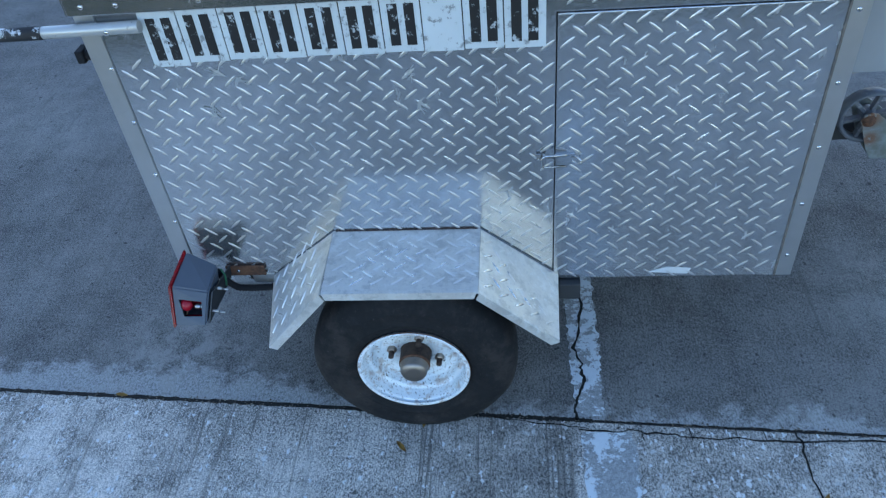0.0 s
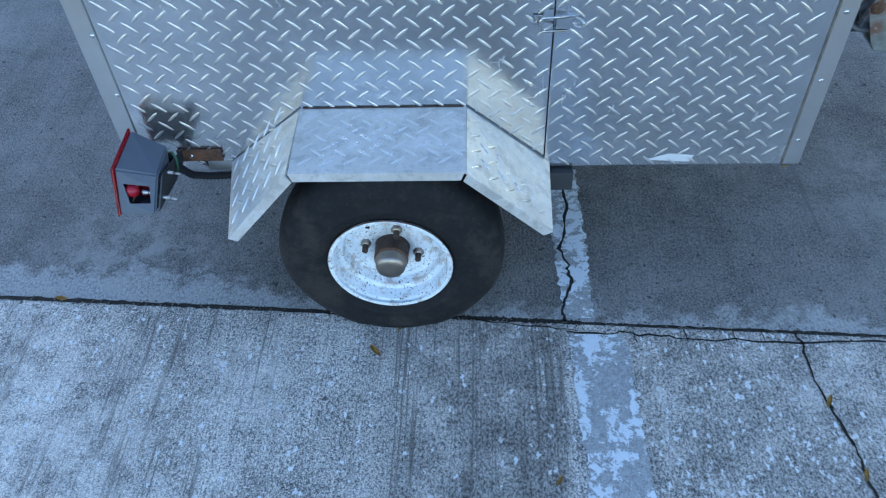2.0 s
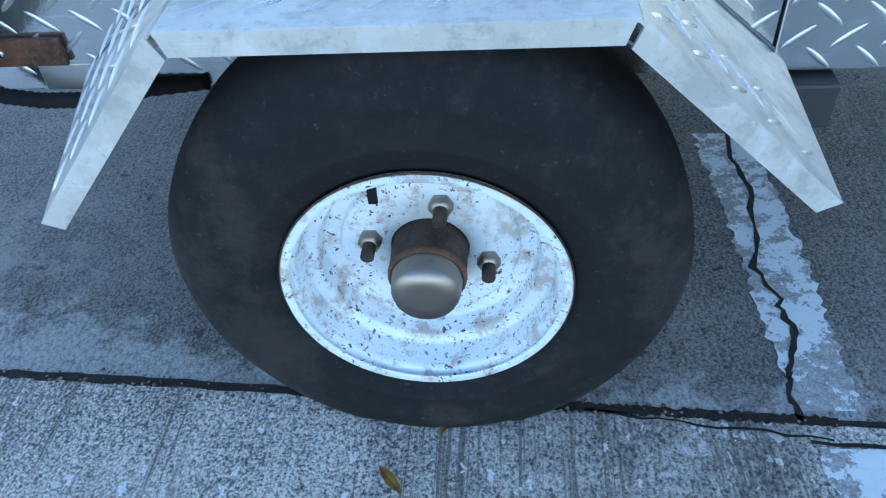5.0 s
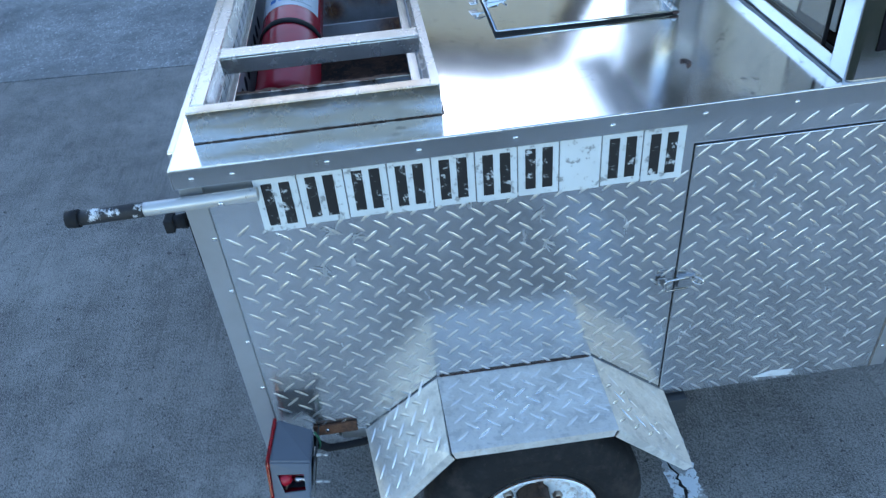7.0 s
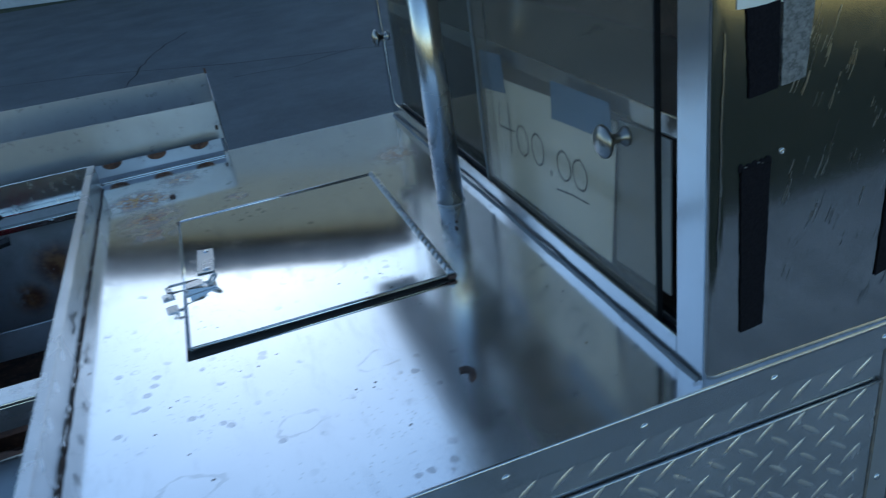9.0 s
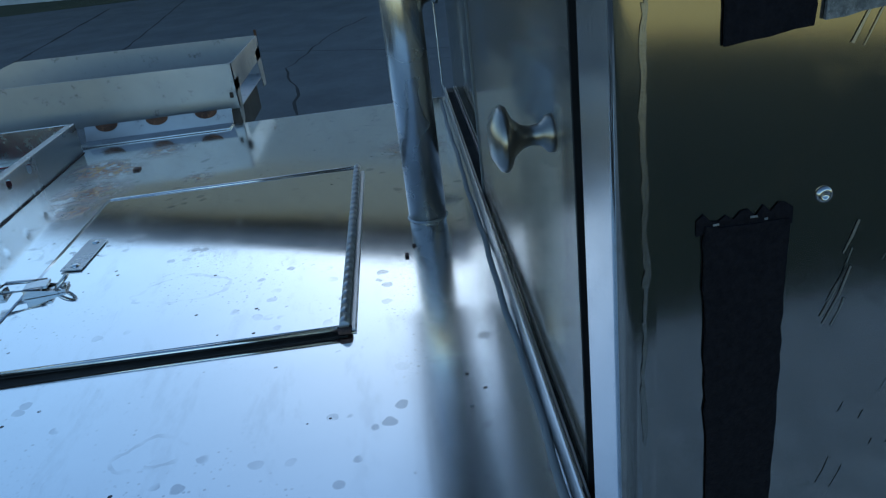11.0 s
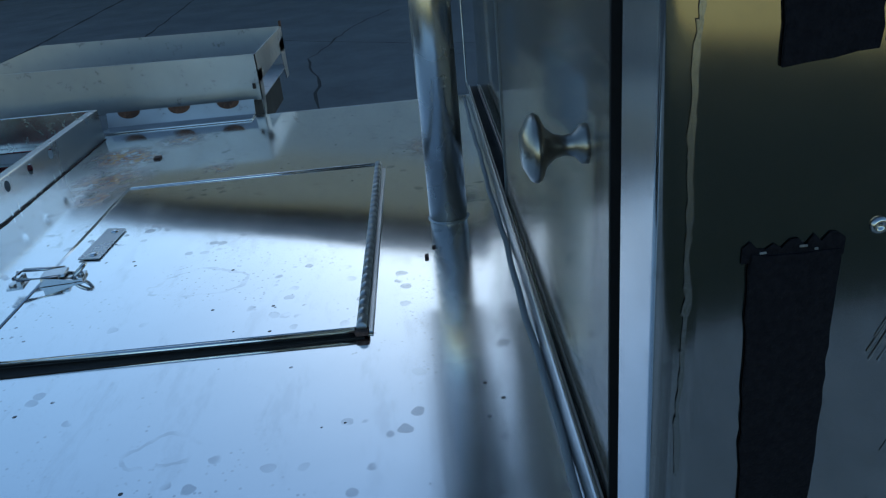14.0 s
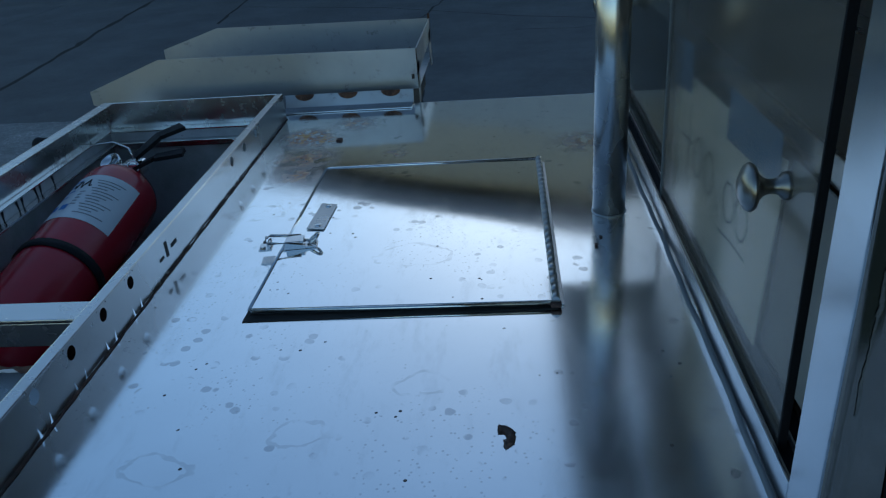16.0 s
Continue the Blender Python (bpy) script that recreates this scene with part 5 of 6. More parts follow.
part("sealant", bm, M_SEALANT, fender, "dirty sealant bead")

# ---- wheel ----
WY, WR = -0.122, 0.188
bm = bmesh.new()
lathe(bm, [(0.111, -0.050), (0.120, -0.057), (0.132, -0.0612), (0.134, -0.0630), (0.137, -0.0630), (0.139, -0.0616), (0.160, -0.061), (0.164, -0.0612), (0.166, -0.0602), (0.178, -0.055), (0.190, -0.047), (0.197, -0.036),
           (0.1995, -0.018), (0.2, 0.0), (0.1995, 0.018), (0.197, 0.036), (0.190, 0.047), (0.178, 0.055), (0.150, 0.062), (0.120, 0.057), (0.111, 0.050)],
      (0, WY, WR), (0, 1, 0), 96, closed=True)
for v in bm.verts:
    # grown to a full tyre, and pressed flat where it stands
    d = Vector((v.co.x, 0, v.co.z - WR))
    if d.length > 0.115:
        d *= 0.115 / d.length + (1 - 0.115 / d.length) * 1.15
        v.co.x, v.co.z = d.x, WR + d.z
    if v.co.z < 0.06:
        v.co.y = WY + (v.co.y - WY) * (1 + 0.10 * (0.06 - max(v.co.z, 0.0)) / 0.06)
    v.co.z = max(v.co.z, 0.0008)
wheel_bm = bmesh.new()
lathe(wheel_bm, [(0.1085, -0.060), (0.1145, -0.062), (0.1165, -0.0585), (0.1145, -0.054), (0.1090, -0.053), (0.1065, -0.051), (0.1055, -0.048), (0.1035, -0.0285),
                 (0.1025, -0.0265), (0.0995, -0.0258), (0.0945, -0.0255), (0.0930, -0.0245), (0.0920, -0.0225), (0.0905, -0.0065), (0.0890, -0.0045), (0.0860, -0.0040),
                 (0.0775, -0.0040), (0.0760, -0.0045), (0.0752, -0.0085), (0.0740, -0.0102), (0.0700, -0.0105), (0.0335, -0.0105), (0.0335, 0.0), (0.075, 0.006), (0.105, 0.03), (0.1085, 0.05), (0.112, 0.05), (0.112, -0.05)],
      (0, WY, WR), (0, 1, 0), 64)
wheel = part("wheel", wheel_bm, M_RIM, cart, "white painted wheel rim with chips and rust")
part("tyre", bm, M_TYRE, wheel, "black worn trailer tyre")
bm = bmesh.new()
lathe(bm, [(0.1160, -0.0605), (0.1172, -0.0590), (0.1160, -0.0572)], (0, WY, WR), (0, 1, 0), 64)
part("rim_edge", bm, M_RUST, wheel, "thin rusty rim edge")
bm = bmesh.new()
lathe(bm, [(0.0318, 0.0), (0.0318, -0.042), (0.0308, -0.0455)], (0, WY, WR), (0, 1, 0), 32)
part("hub", bm, M_HUB, wheel, "rusty brown hub")
bm = bmesh.new()
lathe(bm, [(0.0304, -0.0452), (0.0290, -0.048), (0.0278, -0.062), (0.0250, -0.0675), (0.012, -0.069), (0.0, -0.0685)], (0, WY, WR), (0, 1, 0), 32)
cap = part("dust_cap", bm, M_CAP, wheel, "dull metal dust cap")
bm = bmesh.new()
lathe(bm, [(0.0312, -0.0405), (0.0324, -0.0420), (0.0322, -0.0450), (0.0300, -0.0475)], (0, WY, WR), (0, 1, 0), 32)
part("rust_ring", bm, M_RUST, cap, "ring of rust round the cap")
for k in range(4):
    a = radians(76 + 90 * k)
    c = Vector((0.0505 * math.cos(a), 0, 0.0505 * math.sin(a)))
    bm = bmesh.new()
    lathe(bm, [(0.0, -0.0205), (0.0075, -0.0205), (0.0102, -0.018), (0.0102, -0.0075)], Vector((0, WY, WR)) + c, (0, 1, 0), 6)
    nut = part("lug_nut", bm, M_CAP, wheel)
    bm = bmesh.new()
    rod(bm, Vector((0, WY - 0.020, WR)) + c, Vector((0, WY - 0.034, WR)) + c, 0.0058, sides=12)
    part("stud", bm, M_HUB, nut, "rusty stud")
box_part("slot", (-0.046, -0.038, WY - 0.0125, WY - 0.009, WR + 0.050, WR + 0.066), M_BLACK, wheel, 0.001)
bm = bmesh.new()
rod(bm, (0, WY + 0.004, WR), (0, 1.2, WR), 0.02, sides=14)
part("axle", bm, M_DARK_STEEL, cart)
bm = bmesh.new()
lathe(bm, [(0.111, -0.050), (0.138, -0.062), (0.178, -0.055), (0.197, -0.036), (0.2, 0.0), (0.197, 0.036), (0.178, 0.055), (0.138, 0.062), (0.111, 0.050)], (0, YB + 0.11, WR), (0, 1, 0), 48, closed=True)
far_wheel = part("wheel", bm, M_TYRE, cart, "black trailer tyre on the far side")
bm = bmesh.new()
lathe(bm, [(0.112, -0.05), (0.10, -0.02), (0.0, -0.02)], (0, YB + 0.11, WR), (0, 1, 0), 32)
part("rim", bm, M_RIM, far_wheel)
box_part("spring_mount", (0.300, 0.345, -0.02, 0.03, 0.225, 0.268), M_DARK_STEEL, cart, 0.003, "dark rusty spring mount")

# ---- tail lamp ----
bm = bmesh.new()
pts = {"a": (-0.466, -0.035, 0.397), "b": (-0.402, -0.050, 0.371), "c": (-0.408, -0.112, 0.354), "d": (-0.484, -0.109, 0.367)}
lo = {"a": (-0.476, -0.048, 0.300), "b": (-0.414, -0.060, 0.290), "c": (-0.416, -0.156, 0.300), "d": (-0.484, -0.150, 0.293)}


def lamp_face(u, v, deep=0.0):
    """A place on the lamp's lower front face, u across and v down it."""
    top = Vector(pts["d"]).lerp(Vector(pts["c"]), u)
    low = Vector(lo["d"]).lerp(Vector(lo["c"]), u)
    return top.lerp(low, v) + Vector((0.0, 0.86, -0.5)) * deep


T = [bm.verts.new(pts[k]) for k in "abcd"]
B = [bm.verts.new(lo[k]) for k in "abcd"]
# a window is left open in the lower front face
W = [bm.verts.new(lamp_face(u, v)) for u, v in ((0.17, 0.30), (0.82, 0.30), (0.86, 0.72), (0.30, 0.74))]
R = [bm.verts.new(lamp_face(u, v, 0.004)) for u, v in ((0.17, 0.30), (0.82, 0.30), (0.86, 0.72), (0.30, 0.74))]
bm.faces.new(T)
bm.faces.new(B[::-1])
for i, j in ((0, 1), (1, 2), (3, 0)):
    bm.faces.new((T[j], T[i], B[i], B[j]))
for q in ((T[3], T[2], W[1], W[0]), (T[2], B[2], W[2], W[1]), (B[2], B[3], W[3], W[2]), (B[3], T[3], W[0], W[3])):
    bm.faces.new(q)
for i in range(4):
    bm.faces.new((W[i], W[(i + 1) % 4], R[(i + 1) % 4], R[i]))
bmesh.ops.bevel(bm, geom=[e for e in bm.edges if all(v in T + B for v in e.verts)], offset=0.003, segments=2, affect="EDGES")
lamp = part("tail_lamp", bm, M_LAMP_BODY, cart, "dark grey tail lamp housing with a red lens")
bm = bmesh.new()
rim = [Vector(p) + Vector((-0.001, g, h)) for p, g, h in ((pts["a"], 0.003, 0.003), (pts["d"], -0.004, 0.002), (lo["d"], -0.003, -0.004), (lo["a"], 0.003, -0.003))]
sheet(bm, rim, (-0.97, 0, 0.22), -0.005)
bmesh.ops.bevel(bm, geom=list(bm.edges), offset=0.002, segments=2, affect="EDGES")
part("lens", bm, M_LENS, lamp, "red plastic lens")
bm = bmesh.new()
sheet(bm, [lamp_face(0.03, 0.2, 0.006), lamp_face(0.03, 0.9, 0.006), lamp_face(0.03, 0.9, 0.05), lamp_face(0.03, 0.2, 0.05)], (-1, 0, 0), 0.002)
sheet(bm, [lamp_face(0.05, 0.15, 0.05), lamp_face(0.95, 0.15, 0.05), lamp_face(0.95, 0.9, 0.045), lamp_face(0.05, 0.9, 0.045)], (0, -1, 0), 0.002)
sheet(bm, [lamp_face(0.05, 0.80, 0.006), lamp_face(0.95, 0.80, 0.006), lamp_face(0.95, 0.80, 0.045), lamp_face(0.05, 0.80, 0.045)], (0, 0, 1), 0.002)
part("reflector", bm, M_RED, lamp, "red lamp interior")
# added red dome, its colour stands in for light glowing through the lens
bm = bmesh.new()
lathe(bm, [(0.0, 0.010), (0.006, 0.0085), (0.011, 0.004), (0.013, 0.0)], lamp_face(0.33, 0.46, 0.010), (0.1, -0.86, 0.5), 20)
part("reflector_dome", bm, M_RED, lamp, "red dome added for the glow of the lit lens")
bm = bmesh.new()
sheet(bm, [lamp_face(0.46, 0.30, 0.008), lamp_face(0.50, 0.30, 0.008), lamp_face(0.34, 0.72, 0.010), lamp_face(0.30, 0.72, 0.010)], (0, -1, 0), 0.002)
part("contact_strip", bm, M_RUST, lamp, "thin bare contact strip")
bm = bmesh.new()
rod(bm, lamp_face(0.90, 0.50, 0.012), lamp_face(0.74, 0.48, 0.012), 0.0048, sides=14)
lathe(bm, [(0.0046, 0.0), (0.0060, 0.005), (0.0056, 0.010), (0.0, 0.014)], lamp_face(0.74, 0.48, 0.012), (-1, 0, 0.05), 14)
part("bulb", bm, M_STEEL_DULL, lamp, "small clear bulb")
for y, z in ((-0.085, 0.340), (-0.128, 0.318)):
    bm = bmesh.new()
    rod(bm, (-0.412, y, z), (-0.392, y, z - 0.004), 0.0036, sides=6)
    rod(bm, (-0.392, y, z - 0.004), (-0.380, y, z - 0.007), 0.0024, sides=10)
    part("mounting_bolt", bm, M_STEEL_DULL, lamp)
bm = bmesh.new()
box(bm, -0.412, -0.326, -0.0075, -0.0025, 0.298, 0.324, bevel=0.001)
bracket = part("lamp_bracket", bm, M_RUST, cart, "flat rusty lamp bracket")
bm = bmesh.new()
sheet(bm, [(-0.398, -0.008, 0.330), (-0.400, -0.110, 0.352), (-0.409, -0.150, 0.302), (-0.408, -0.055, 0.290), (-0.404, -0.008, 0.298)], (1, 0.1, 0.1), 0.003)
part("bracket_arm", bm, M_DARK_STEEL, bracket)
rivet(bracket, (-0.385, -0.0075, 0.311), (0, -1, 0))
bm = bmesh.new()
curve = [(-0.420, -0.030, 0.335), (-0.405, -0.032, 0.305), (-0.388, -0.026, 0.280), (-0.360, -0.016, 0.268), (-0.325, -0.010, 0.264), (-0.26, -0.006, 0.272), (-0.2, 0.0, 0.275)]
fine = []
for (a, b) in zip(curve, curve[1:]):
    for i in range(10):
        fine.append(Vector(a).lerp(Vector(b), i / 10))
tube(bm, fine, 0.0068, 10)
for i, v in enumerate(bm.verts):
    if (i // 10) % 2:
        c = fine[min(i // 10, len(fine) - 1)]
        v.co = c + (v.co - c) * 1.18
part("cable_conduit", bm, M_BLACK, cart, "black corrugated cable conduit")
bm = bmesh.new()
tube(bm, [(-0.404, -0.040, 0.350), (-0.397, -0.046, 0.338), (-0.397, -0.050, 0.322), (-0.402, -0.046, 0.308)], 0.0022, 8)
part("wire", bm, M_WIRE, lamp, "green insulated wire")
box_part("lower_rail", (-0.36, -0.28, -0.001, 0.012, 0.270, 0.296), M_ALU, cart, 0.001)

# ---- front box with a wash basin, tongue and jack ----
BX1 = 1.16
basin_box = box_part("front_box", (0.775, BX1, 0.045, YB - 0.05, 0.705, 0.934), M_GREY_PANEL, cart, 0.003, "grey front box under the deck end")
box_part("dark_hatch", (0.850, 1.00, 0.041, 0.0455, 0.742, 0.868), M_BLACK, basin_box, 0.002, "black rubber hatch")
bm = bmesh.new()
box(bm, 0.843, BX1 + 0.01, -0.012, 0.075, ZD - 0.002, ZD + 0.001, bevel=0.0008)
box(bm, 0.843, BX1 + 0.01, 0.46, YB, ZD - 0.002, ZD + 0.001, bevel=0.0008)
box(bm, 1.12, BX1 + 0.01, 0.0755, 0.4595, ZD - 0.002, ZD + 0.001, bevel=0.0008)
part("basin_rim", bm, M_STEEL_DULL, basin_box, "bright steel counter round a basin")
bm = bmesh.new()
lathe(bm, [(0.165, 0.012), (0.158, 0.014), (0.150, 0.006), (0.135, 0.003)], (0.985, 0.265, ZD - 0.001), (0, 0, 1), 40)
part("basin", bm, M_CHROME, basin_box, "bright basin ring")
box_part("lip_end", (0.8425, BX1 + 0.01, -0.0155, -0.0125, 0.905, ZD), M_STEEL, basin_box, 0.001)

bm = bmesh.new()
box(bm, XR + 0.001, 1.95, 0.545, 0.615, 0.215, 0.285, bevel=0.005)
tongue = part("tongue", bm, M_DARK_STEEL, cart, "dark steel drawbar")
bm = bmesh.new()
rod(bm, (1.235, 0.575, 0.28), (1.24, 0.575, 0.70), 0.021, sides=20)
part("support_post", bm, M_GREY_PANEL, tongue, "grey tubular support")
box_part("post_foot", (1.195, 1.275, 0.54, 0.62, 0.284, 0.300), M_DARK_STEEL, tongue, 0.003)
bm = bmesh.new()
for k in range(6):
    c = Vector((1.29 + 0.022 * k, 0.55 - 0.004 * k, 0.300 + 0.02 * (k % 2)))
    u, v = ((0, 1, 0), (0, 0, 1)) if k % 2 else ((1, 0, 0), (0, 0, 1))
    tube(bm, arc(c, 0.017, 0, 360, 10, u, v), 0.005, 6)
part("safety_chain", bm, M_RUST, tongue, "rusty safety chain")
bm = bmesh.new()
box(bm, 1.33, 1.40, 0.52, 0.60, 0.29, 0.37, bevel=0.01)
part("coupler_lever", bm, M_RUST, tongue, "rusty hitch lever")
# number plate on the drawbar, its writing left as bars
PX, PY = 1.655, 0.455
along_plate, plate_out = Vector((0.86, -0.51, 0)), Vector((-0.51, -0.86, 0))
on_plate = lambda a, b, h=0.0: Vector((PX, PY, 0.150)) + along_plate * a + Vector((0, 0, b)) + plate_out * h
bm = bmesh.new()
sheet(bm, [on_plate(0, 0), on_plate(0.30, 0), on_plate(0.30, 0.142), on_plate(0, 0.142)], plate_out, 0.0015)
plate = part("number_plate", bm, M_LABEL, cart, "white and teal number plate with plain bars")
for a0, a1, b0, b1, m in ((0.004, 0.296, 0.126, 0.139, M_PLATE_RED), (0.03, 0.27, 0.012, 0.022, M_INK), (0.02, 0.28, 0.062, 0.118, M_TEAL), (0.04, 0.06, 0.040, 0.112, M_INK), (0.09, 0.11, 0.040, 0.112, M_INK), (0.20, 0.22, 0.040, 0.112, M_INK)):
    bm = bmesh.new()
    lift = 0.0008 if m is M_INK else 0.0004
    sheet(bm, [on_plate(a0, b0, lift), on_plate(a1, b0, lift), on_plate(a1, b1, lift), on_plate(a0, b1, lift)], plate_out, 0.0003)
    part("print", bm, m, plate)
bm = bmesh.new()
rod(bm, on_plate(0.15, 0.07, -0.002), (PX + 0.06, 0.56, 0.25), 0.006, sides=10)
part("plate_bracket", bm, M_DARK_STEEL, plate)
# jack swung up along the drawbar
bm = bmesh.new()
rod(bm, (1.140, 0.50, 0.258), (1.215, 0.50, 0.255), 0.026, sides=24)
jack = part("jack", bm, M_ZINC, cart, "zinc swivel jack folded along the drawbar")
bm = bmesh.new()
rod(bm, (1.208, 0.50, 0.2555), (1.80, 0.50, 0.242), 0.029, sides=24)
part("jack_tube", bm, M_JACK, jack, "shiny jack tube")
bm = bmesh.new()
lathe(bm, [(0.026, 0.0), (0.032, 0.0), (0.032, 0.008), (0.026, 0.008)], (1.203, 0.50, 0.2555), (1, 0, 0), 24, closed=True)
part("jack_collar", bm, M_DARK_STEEL, jack)
for y in (0.462, 0.535):
    bm = bmesh.new()
    sheet(bm, [(1.040, y, 0.325), (1.046, y, 0.342), (1.060, y, 0.348), (1.076, y, 0.344), (1.144, y, 0.292), (1.142, y, 0.255), (1.136, y, 0.218), (1.088, y, 0.216), (1.074, y, 0.238)], (0, -1, 0), 0.004)
    part("fork", bm, M_ZINC, jack, "rust-stained fork plate")
bm = bmesh.new()
box(bm, 1.089, 1.142, 0.463, 0.534, 0.214, 0.220, bevel=0.001)
box(bm, 1.139, 1.144, 0.463, 0.534, 0.221, 0.288, bevel=0.001)
part("fork_bridge", bm, M_ZINC, jack)
bm = bmesh.new()
lathe(bm, [(0.064, -0.018), (0.069, -0.016), (0.071, 0.0), (0.069, 0.016), (0.064, 0.018), (0.060, 0.012), (0.060, -0.012)], (1.068, 0.498, 0.320), (0, 1, 0), 40, closed=True)
part("caster_wheel", bm, M_CASTER, jack, "grey rim of the spoked jack wheel")
bm = bmesh.new()
lathe(bm, [(0.0, -0.02), (0.018, -0.02), (0.018, 0.02), (0.0, 0.02)], (1.068, 0.498, 0.320), (0, 1, 0), 20)
part("caster_hub", bm, M_CASTER, jack)
for k in range(6):
    a = radians(15 + 60 * k)
    u = Vector((math.cos(a), 0, math.sin(a)))
    s = Vector((-math.sin(a), 0, math.cos(a))) * 0.004
    c = Vector((1.068, 0.490, 0.320))
    bm = bmesh.new()
    sheet(bm, [c + u * 0.016 + s, c + u * 0.061 + s, c + u * 0.061 - s, c + u * 0.016 - s], (0, -1, 0), 0.016)
    part("caster_spoke", bm, M_CASTER, jack)
bm = bmesh.new()
lathe(bm, [(0.0, -0.008), (0.012, -0.006), (0.016, 0.0)], (1.058, 0.461, 0.326), (0, 1, 0), 14)
part("pivot_bolt", bm, M_RUST, jack, "rusty pivot bolt")

# ---- folding tray behind the deck ----
TX0, TX1, TY0, TY1, TZ0, TZ1 = -0.395, 0.145, 1.182, 1.498, 0.955, 1.036
bm = bmesh.new()
sheet(bm, [(-0.560, TY0, 0.985), (TX0, TY0, 1.044), (TX1, TY0, TZ1), (TX1, TY0, TZ0), (TX0, TY0, TZ0), (-0.560, TY0, TZ0)], (0, -1, 0), 0.002)
tray = part("folding_tray", bm, M_TRAY, cart, "stained folded steel tray on the rear edge")
bm = bmesh.new()
sheet(bm, [(-0.52, TY1, 1.0), (TX0 + 0.02, TY1, 1.044), (TX1, TY1, 1.036), (TX1, TY1, TZ0), (-0.52, TY1, TZ0)], (0, 1, 0), 0.002)
part("tray_wall", bm, M_TRAY, tray)
bm = bmesh.new()
sheet(bm, [(-0.555, TY0 + 0.003, TZ0), (TX1, TY0 + 0.003, TZ0), (TX1, TY1 - 0.003, TZ0), (-0.515, TY1 - 0.003, TZ0)], (0, 0, 1), 0.002)
part("tray_floor", bm, M_TRAY, tray)
bm = bmesh.new()
sheet(bm, [(-0.560, TY0 + 0.003, 0.985), (-0.500, TY0 + 0.07, 0.990), (-0.505, TY0 + 0.07, 0.957), (-0.560, TY0 + 0.003, 0.957)], (-0.7, 0.7, 0), 0.002)
part("tray_gusset", bm, M_TRAY, tray)
bm = bmesh.new()
for ring in ([(TX1, TY0, TZ1), (TX1, TY1, 1.036), (TX1, TY1, 0.990), (TX1, TY0, 0.985)], [(TX1, TY0, 1.005), (TX1, TY0 + 0.04, 1.007), (TX1, TY0 + 0.02, 0.93), (TX1, TY0, 0.92)], [(TX1, TY1 - 0.06, 1.010), (TX1, TY1, 1.015), (TX1, TY1, 0.93), (TX1, TY1 - 0.03, 0.93)]):
    sheet(bm, ring, (1, 0, 0), 0.002)
part("tray_end", bm, M_TRAY, tray, "cut-out steel end plate")
# dark sheet in place of the shade under the tray
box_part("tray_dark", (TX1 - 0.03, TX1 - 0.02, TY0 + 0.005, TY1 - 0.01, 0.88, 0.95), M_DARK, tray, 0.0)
bm = bmesh.new()
sheet(bm, [(-0.128, TY0 - 0.045, 0.939), (0.136, TY0 - 0.045, 0.939), (0.136, TY0 - 0.036, 0.964), (-0.128, TY0 - 0.036, 0.964)], (0, -0.93, 0.37), 0.002)
flange = part("hinge_flange", bm, M_TRAY, tray, "bright flange with notches")
for x in (-0.088, 0.002, 0.090):
    bm = bmesh.new()
    half = [(x + 0.020 * math.cos(radians(a)), TY0 - 0.0362 + 0.34 * 0.012 * math.sin(radians(a)), 0.9643 + 0.012 * math.sin(radians(a))) for a in range(180, 361, 20)]
    sheet(bm, half, (0, -0.93, 0.37), 0.0015)
    for v in bm.verts:
        v.co.y -= 0.0012
    part("notch", bm, M_RUST, flange, "rusty half-round notch")
box_part("flange_foot", (-0.128, 0.136, 1.100, TY0 - 0.044, ZD + 0.0005, ZD + 0.003), M_STEEL, tray, 0.0008)
box_part("rail_bolt", (0.131, 0.137, TY0 - 0.004, TY0 - 0.0005, 0.975, 0.985), M_HUB, tray, 0.001)
box_part("corner_spike", (TX1 - 0.004, TX1 + 0.001, TY1 - 0.004, TY1 + 0.001, 1.034, 1.048), M_RUST, tray, 0.0005)

# ---- umbrella post ----
bm = bmesh.new()
rod(bm, (0.4555, 0.583, ZD), (0.4555, 0.583, 1.399), 0.0215, sides=48)
post = tagged(part("umbrella_tube", bm, M_TUBE), "polished steel umbrella tube standing on the deck", "tube")
bm = bmesh.new()
lathe(bm, [(0.0216, 0.0016), (0.0228, 0.0010), (0.0236, 0.0)], (0.4555, 0.583, ZD), (0, 0, 1), 40)
part("weld_ring", bm, M_STEEL_DULL, post)

# ---- display case ----
CX0, CX1, CY0, CY1, CZ1 = 0.514, 0.785, 0.001, 1.130, 2.15
case = thing("display_case", "stainless display case with sliding glass doors", "display case", place=(0.64, 0.55, ZD))
bm = bmesh.new()
box(bm, CX0 + 0.014, CX1, CY0, CY0 + 0.002, ZD, CZ1, bevel=0.0)
bend = [(CX0 + 0.014 * (1 - math.sin(radians(a))), CY0 + 0.0055 * (1 - math.cos(radians(a)))) for a in range(0, 91, 15)]
cols = [[bm.verts.new((x, y, z)) for z in (ZD, CZ1)] for x, y in bend]
for p, q in zip(cols, cols[1:]):
    bm.faces.new((p[0], q[0], q[1], p[1])).smooth = True
front = part("front_panel", bm, M_PANEL, case, "scratched stainless side with hook tape")
box_part("back_wall", (CX1 - 0.004, CX1, CY0 + 0.003, CY1, ZD, CZ1), M_BROWN, case, 0.0)
box_part("end_wall", (CX0 + 0.03, CX1 - 0.005, CY1 - 0.002, CY1, ZD, CZ1), M_STEEL_Z, case, 0.0)
box_part("top", (CX0, CX1, CY0, CY1, CZ1, CZ1 + 0.003), M_STEEL, case, 0.0)
